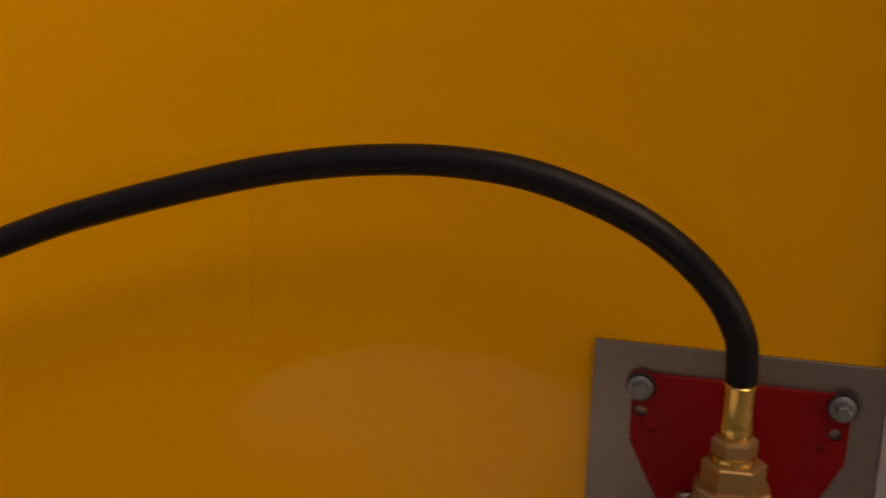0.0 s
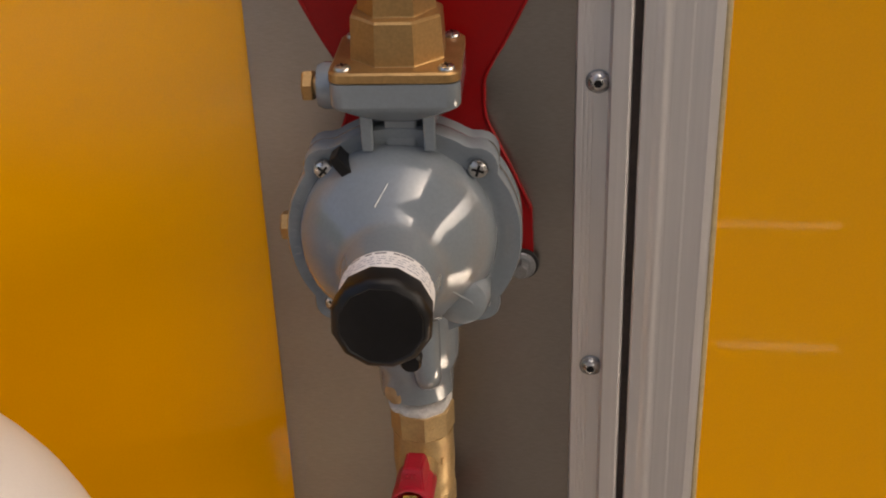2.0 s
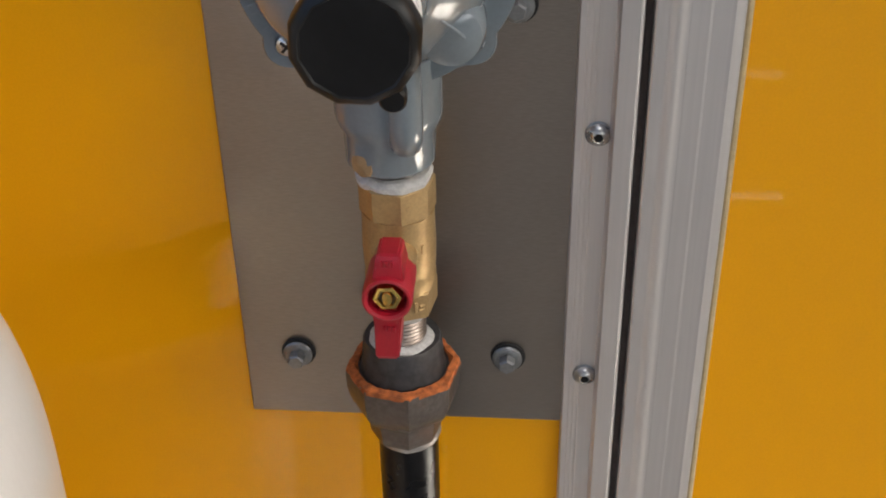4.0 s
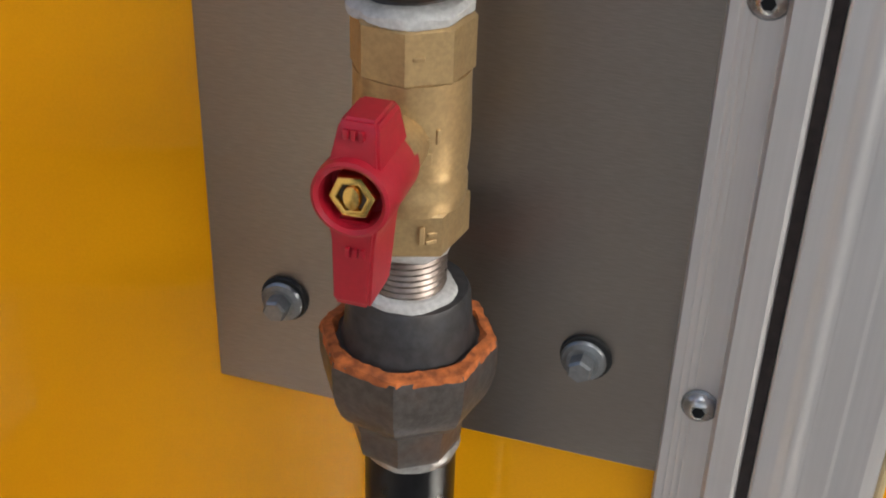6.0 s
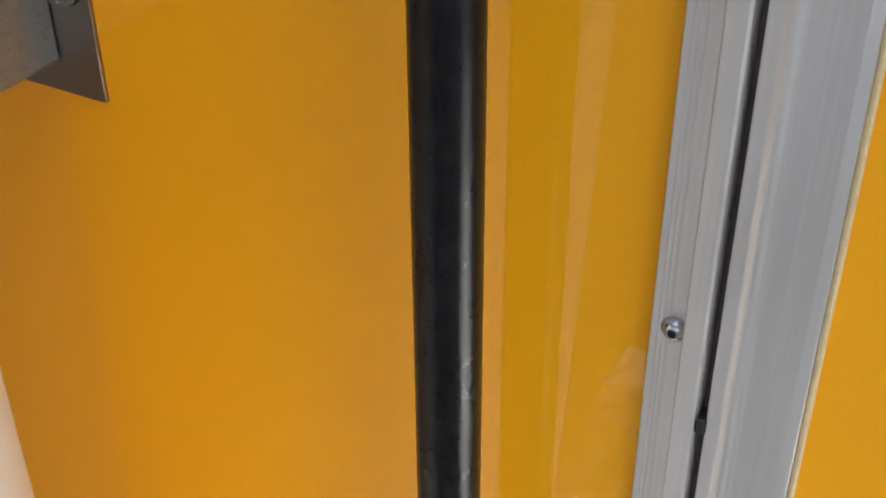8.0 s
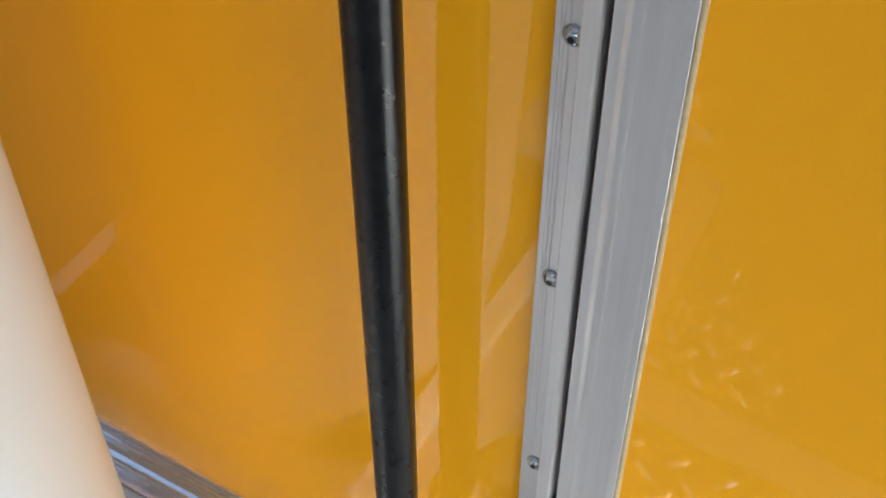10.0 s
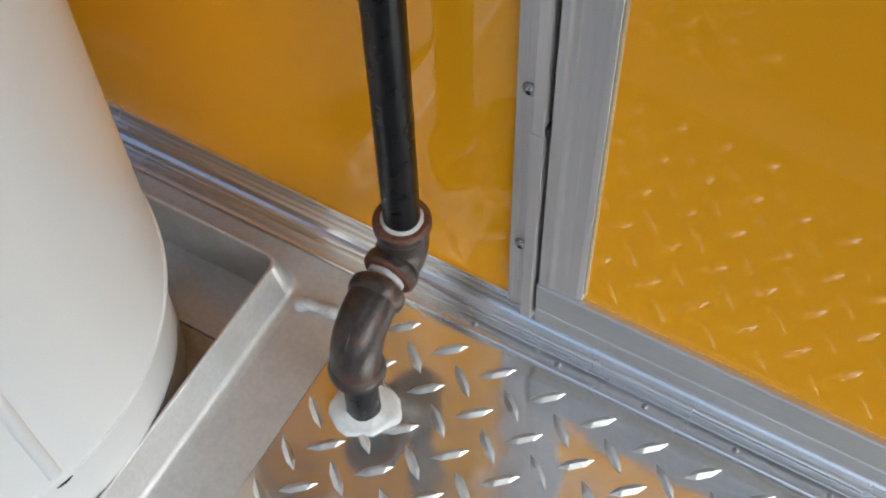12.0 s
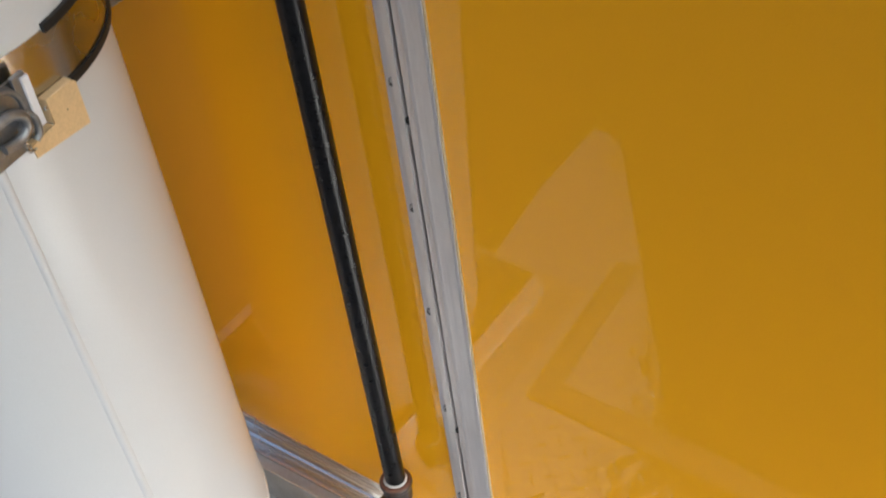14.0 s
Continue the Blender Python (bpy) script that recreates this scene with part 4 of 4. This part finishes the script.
def build_pipework():
    p = thing("gas_pipe", "glossy black steel gas pipe riser", "pipe")
    part("barrel", lathe([(0.01335, 0.1400), (0.01335, 0.35), (0.01335, 0.60), (0.01335, 0.80), (0.01335, 0.9640)], (PX, PY, 0), (0, 0, 1), 40), PIPE, p)
    bm = lathe([(0.0130, 0.1525), (0.0158, 0.1539), (0.0158, 0.1555), (0.0146, 0.1575), (0.0134, 0.1581)], (PX, PY, 0), (0, 0, 1), 40)
    part("tape", lumpy(bm, 0.0007, 220), TAPE, p, "white sealing paste round the joint")

    def elbow(a, b, corner, label, street=False):
        """Cast elbow from mouth a, round the corner, to mouth b, with rolled collars."""
        e = thing("pipe_elbow", label, "pipe fitting", "cast elbows at the foot of the riser")
        A, B, C = Vector(a), Vector(b), Vector(corner)
        ra = min((A - C).length, (B - C).length) * 0.86
        S, E = C + (A - C).normalized() * ra, C + (B - C).normalized() * ra
        path = [A] + [(1 - t) ** 2 * S + 2 * t * (1 - t) * C + t * t * E for t in [k / 12 for k in range(13)]] + [B]
        part("body", tube(path, 0.0190, 28), IRON, e)
        for q, s in ((A, (C - A).normalized()), (B, (C - B).normalized())):
            part("rust_ring", lumpy(lathe([(0.0150, -0.0012), (0.0190, -0.0012), (0.0206, 0.0006), (0.0208, 0.0018), (0.0150, 0.0020)], q, s, 40), 0.0003, 300), RUST_DARK, e, "rust-brown mouth rim")
            part("collar", lathe([(0.0140, -0.0006), (0.0192, -0.0004), (0.0212, 0.0016), (0.0215, 0.0062), (0.0208, 0.0096), (0.0188, 0.0122)], q, s, 32), IRON, e)
        part("mould_line", tube([q + (path[7] - C).normalized() * -0.0184 for q in path[3:12]], 0.0012, 8), IRON, e)
        return e

    J = [(PX, PY, 0.1545), (PX, PY, 0.1120), (0.0004, -0.0625, 0.1105), (0.0002, -0.0735, 0.1090), (0.0045, -0.1200, 0.1070), (0.0076, -0.1220, 0.0670)]
    elbow(J[0], J[2], J[1], "brown-black cast iron elbow under the riser")
    elbow(J[3], J[5], J[4], "brown-black cast iron elbow above the floor")
    n = thing("close_nipple", "short threaded steel nipple with white tape between elbows", "pipe fitting")
    A, B = Vector(J[2]), Vector(J[3])
    d = (B - A).normalized()
    prof = []
    L = (B - A).length
    k = -0.004
    while k < L + 0.004:
        prof += [(0.0122, k), (0.0127, k + 0.0009)]
        k += 0.0018
    part("thread", lathe(prof, A, d, 28), SCREW, n)
    part("tape", lumpy(lathe([(0.0128, 0.0), (0.0146, 0.0010), (0.0146, 0.0036), (0.0128, 0.0046)], A, d, 36), 0.0007, 220), TAPE, n, "white thread tape")
    s = thing("stub_pipe", "black steel stub pipe passing through the tread plate", "pipe")
    part("barrel", lathe([(0.01335, -0.05), (0.01335, J[5][2] + 0.006)], (J[5][0], J[5][1], 0), (0, 0, 1), 36), PIPE, s)
    bm = bmesh.new()
    rings = []
    for r, z in ((0.0262, 0.0002), (0.0256, 0.0020), (0.0236, 0.0038), (0.0205, 0.0044), (0.0175, 0.0052), (0.0148, 0.0072), (0.0128, 0.0080)):
        ring = []
        for k in range(48):
            a = 2 * math.pi * k / 48
            w = 1 + (0.10 * math.sin(2 * a + 0.6) + 0.05 * math.sin(3 * a) + 0.025 * math.sin(7 * a + 1)) * (r - 0.0128) / 0.015
            ring.append(bm.verts.new((J[5][0] + r * w * math.cos(a), J[5][1] + r * w * math.sin(a), z)))
        rings.append(ring)
    for p1, q1 in zip(rings, rings[1:]):
        for i in range(48):
            bm.faces.new((p1[i], p1[(i + 1) % 48], q1[(i + 1) % 48], q1[i]))
    c = thing("sealant_collar", "smeared white silicone collar round the stub pipe", "sealant")
    part("smear", lumpy(lumpy(bm, 0.0022, 55), 0.0010, 170, 3.0), CAULK, c)


TX, TY, TR = -0.2838, -0.2508, 0.1800
SX, SY = -0.2499, -0.2767


def build_tank():
    t = thing("propane_tank", "tall off-white painted steel propane tank in a tray", "gas tank", at=(TX, TY, -0.0285))
    t.rotation_euler = (radians(1.64), radians(2.15), 0)
    z = 0.0285
    prof = [(TR - 0.004, 0.118 + z), (TR - 0.0012, 0.1205 + z), (TR, 0.1230 + z), (TR, 0.1260 + z), (TR - 0.0006, 0.1290 + z), (TR - 0.0008, 0.30 + z), (TR, 0.62 + z), (TR, 1.093 + z)]
    for k in range(1, 18):
        u = math.sin(math.pi / 2 * k / 17.5)
        prof.append((TR * (1 - u ** 2.65) ** (1 / 2.65), 1.093 + z + 0.0994 * u))
    part("shell", lathe(prof, (0, 0, 0), (0, 0, 1), 96), TANK, t)
    part("seam_lip", lathe([(TR - 0.003, 0.1215 + z), (TR + 0.0010, 0.1225 + z), (TR + 0.0016, 0.1245 + z), (TR + 0.0010, 0.1268 + z), (TR - 0.003, 0.1285 + z)], (0, 0, 0), (0, 0, 1), 96), TANK, t)
    part("foot_ring", lathe([(TR - 0.0160, 0.0), (TR - 0.0130, 0.0), (TR - 0.0110, 0.004), (TR - 0.0105, 0.050), (TR - 0.0085, 0.100), (TR - 0.0064, 0.130), (TR - 0.0044, 0.150)], (0, 0, 0), (0, 0, 1), 96), TANK, t)
    a = math.atan2(-0.3051 - TY, -0.0967 - TX)
    bead = [(math.cos(a) * (TR - 0.0040), math.sin(a) * (TR - 0.0040), zz + z) for zz in [0.135 + 0.02 * k for k in range(47)]]
    bm = tube(bead, [0.0060] * len(bead), 20)
    part("weld_seam", lumpy(bm, 0.0004, 90), TANK, t, "long vertical weld bead")
    slit = [((TR + 0.0012) * math.cos(radians(q)), (TR + 0.0012) * math.sin(radians(q)), 0.1222 + z) for q in (-17.5, -16.5, -15.5, -14.5, -13.5)]
    part("joint_gap", tube(slit, [0.0003, 0.0011, 0.0014, 0.0011, 0.0003], 8), BLACK_PLASTIC, t, "dark slit in the foot joint")
    hole = lathe([(0.0070, -0.006), (0.0076, 0.0), (0.0072, 0.0006)], (0, 0, 0), (0, 0, 1), 20)
    b = math.atan2(-0.062, 0.115)
    bmesh.ops.transform(hole, matrix=Matrix.Translation((0.1740 * math.cos(b), 0.1740 * math.sin(b), 0.052)) @ Matrix.Rotation(b, 4, "Z") @ Matrix.Rotation(math.pi / 2, 4, "Y") @ Matrix.Diagonal((1.0, 1.5, 1, 1)), verts=hole.verts)
    part("vent_hole", hole, BLACK_PLASTIC, t, "dark oval vent hole")


def arc_band(r0, r1, z0, z1, a0, a1, n=60):
    bm = bmesh.new()
    rows = []
    for k in range(n + 1):
        a = radians(a0 + (a1 - a0) * k / n)
        c, s = math.cos(a), math.sin(a)
        rows.append([bm.verts.new((SX + r * c, SY + r * s, z)) for r, z in ((r0, z0), (r1, z0), (r1, z1), (r0, z1))])
    for p, q in zip(rows, rows[1:]):
        for i in range(4):
            bm.faces.new((p[i], p[(i + 1) % 4], q[(i + 1) % 4], q[i]))
    bm.faces.new(rows[0])
    bm.faces.new(rows[-1])
    return bm


def build_strap():
    s = thing("tank_strap", "stainless tank strap with black rubber edging and latch", "strap")
    part("band", arc_band(TR + 0.0006, TR + 0.0030, 0.8870, 0.9440, -16, 150), STRAP, s)
    part("edging", arc_band(TR + 0.0002, TR + 0.0054, 0.8830, 0.8900, 10, 150), BLACK_RUBBER, s, "black rubber edging")
    part("edging", arc_band(TR + 0.0002, TR + 0.0066, 0.9410, 0.9490, 9, 150), BLACK_RUBBER, s, "black rubber edging")
    a = radians(6)
    m = Matrix.Translation((SX + (TR + 0.003) * math.cos(a), SY + (TR + 0.003) * math.sin(a), 0.8630)) @ Matrix.Rotation(a, 4, "Z")

    def put(bm):
        bmesh.ops.transform(bm, matrix=m, verts=bm.verts)
        return bm

    plate = [(0.0125, 0.0320), (-0.0190, 0.0330), (-0.0190, 0.0085), (-0.0480, 0.0065), (-0.0470, -0.0065), (0.0155, -0.0140), (0.0158, 0.0290)]
    part("latch_plate", put(prism(plate, 0.0086, 0.0104, "x")), CHROMATE, s, "yellow zinc latch plate")
    part("latch_top", put(box(0.0004, 0.0090, -0.0190, 0.0130, 0.0312, 0.0328, bevel=0.0005)), CHROMATE, s)
    part("latch_side", put(box(0.0004, 0.0086, -0.0190, -0.0174, 0.0085, 0.0312, bevel=0.0004)), CHROMATE, s)
    part("latch_foot", put(box(0.0004, 0.0086, -0.0470, -0.0190, 0.0062, 0.0076, bevel=0.0004)), CHROMATE, s)
    part("rivet_hole", put(lathe([(0.0008, 0.0102), (0.0006, 0.01055)], (0, -0.002, 0.012), (1, 0, 0), 10)), BLACK_PLASTIC, s)
    part("rivet", put(lathe([(0.0018, 0.0100), (0.0016, 0.0112), (0.0006, 0.0118)], (0, -0.0225, 0.027), (1, 0, 0), 12)), SCREW, s)
    part("lever", put(box(0.0110, 0.0136, -0.0362, -0.0285, 0.0180, 0.0660, bevel=0.0005)), LABEL, s, "pale latch lever")
    part("lever_back", put(box(0.0060, 0.0108, -0.0430, -0.0290, 0.0240, 0.0690, bevel=0.001)), ZINC, s, "dark steel lever frame")
    disc = [(-0.0620 + 0.0250 * math.cos(t), 0.0440 + 0.0250 * math.sin(t)) for t in [2 * math.pi * k / 28 for k in range(28)]]
    part("cheek", put(prism(disc, 0.0050, 0.0080, "x")), ZINC, s, "grey steel latch cheek")
    rim = [(0.0092, -0.0620 + 0.0215 * math.cos(t), 0.0440 + 0.0215 * math.sin(t)) for t in [math.pi * (-0.35 + 1.0 * k / 16) for k in range(17)]]
    part("hook_arm", put(tube(rim, 0.0028, 12)), ZINC, s, "zinc-plated latch arm")
    hook = smooth_path([(0.0150, -0.0760, 0.0480), (0.0165, -0.0600, 0.0480), (0.0170, -0.0500, 0.0400), (0.0165, -0.0500, 0.0290), (0.0150, -0.0600, 0.0230), (0.0140, -0.0760, 0.0240)], 6)
    part("hook_arm", put(tube(hook, 0.0046, 14)), ZINC, s, "zinc-plated latch arm")
    part("link", put(tube(smooth_path([(0.0100, -0.0420, 0.0380), (0.0110, -0.0360, 0.0280), (0.0110, -0.0370, 0.0140), (0.0100, -0.0420, 0.0090)], 6), 0.0034, 12)), ZINC, s)
    part("wire_loop", put(tube(smooth_path([(0.0130, -0.0480, 0.0330), (0.0135, -0.0530, 0.0250), (0.0130, -0.0545, 0.0130), (0.0110, -0.0520, 0.0040), (0.0095, -0.0450, 0.0020)], 6), 0.0014, 10)), SCREW, s, "bent wire loop")
    part("base_plate", put(box(0.0, 0.0030, -0.0850, -0.0380, 0.0000, 0.0640, bevel=0.0008)), ZINC, s)
    b = thing("strap_bracket", "stainless wall plate with grey strap bracket and bolts", "bracket")
    part("wall_plate", box(-0.3650, -0.1960, -0.0028, -0.0002, 0.8070, 0.9100, bevel=0.0005), STEEL, b)
    hex_bolt("bolt", b, (-0.2080, -0.0044, 0.8600), 0.2)
    hex_bolt("bolt", b, (-0.3530, -0.0044, 0.8600), 0.2)
    br = part("clip", box(-0.3420, -0.2190, -0.0780, -0.0030, 0.8230, 0.8900, bevel=0.002), ZINC, b)
    part("sticker", box(-0.3300, -0.2400, -0.0786, -0.0782, 0.8330, 0.8800), LABEL, br, "white sticker")


build_setting()
build_tray()
build_mounting_plate()
build_red_bracket()
build_regulator()
build_hose()
build_valve()
build_union()
build_pipework()
build_tank()
build_strap()
build_trim_screws()
build_floor()
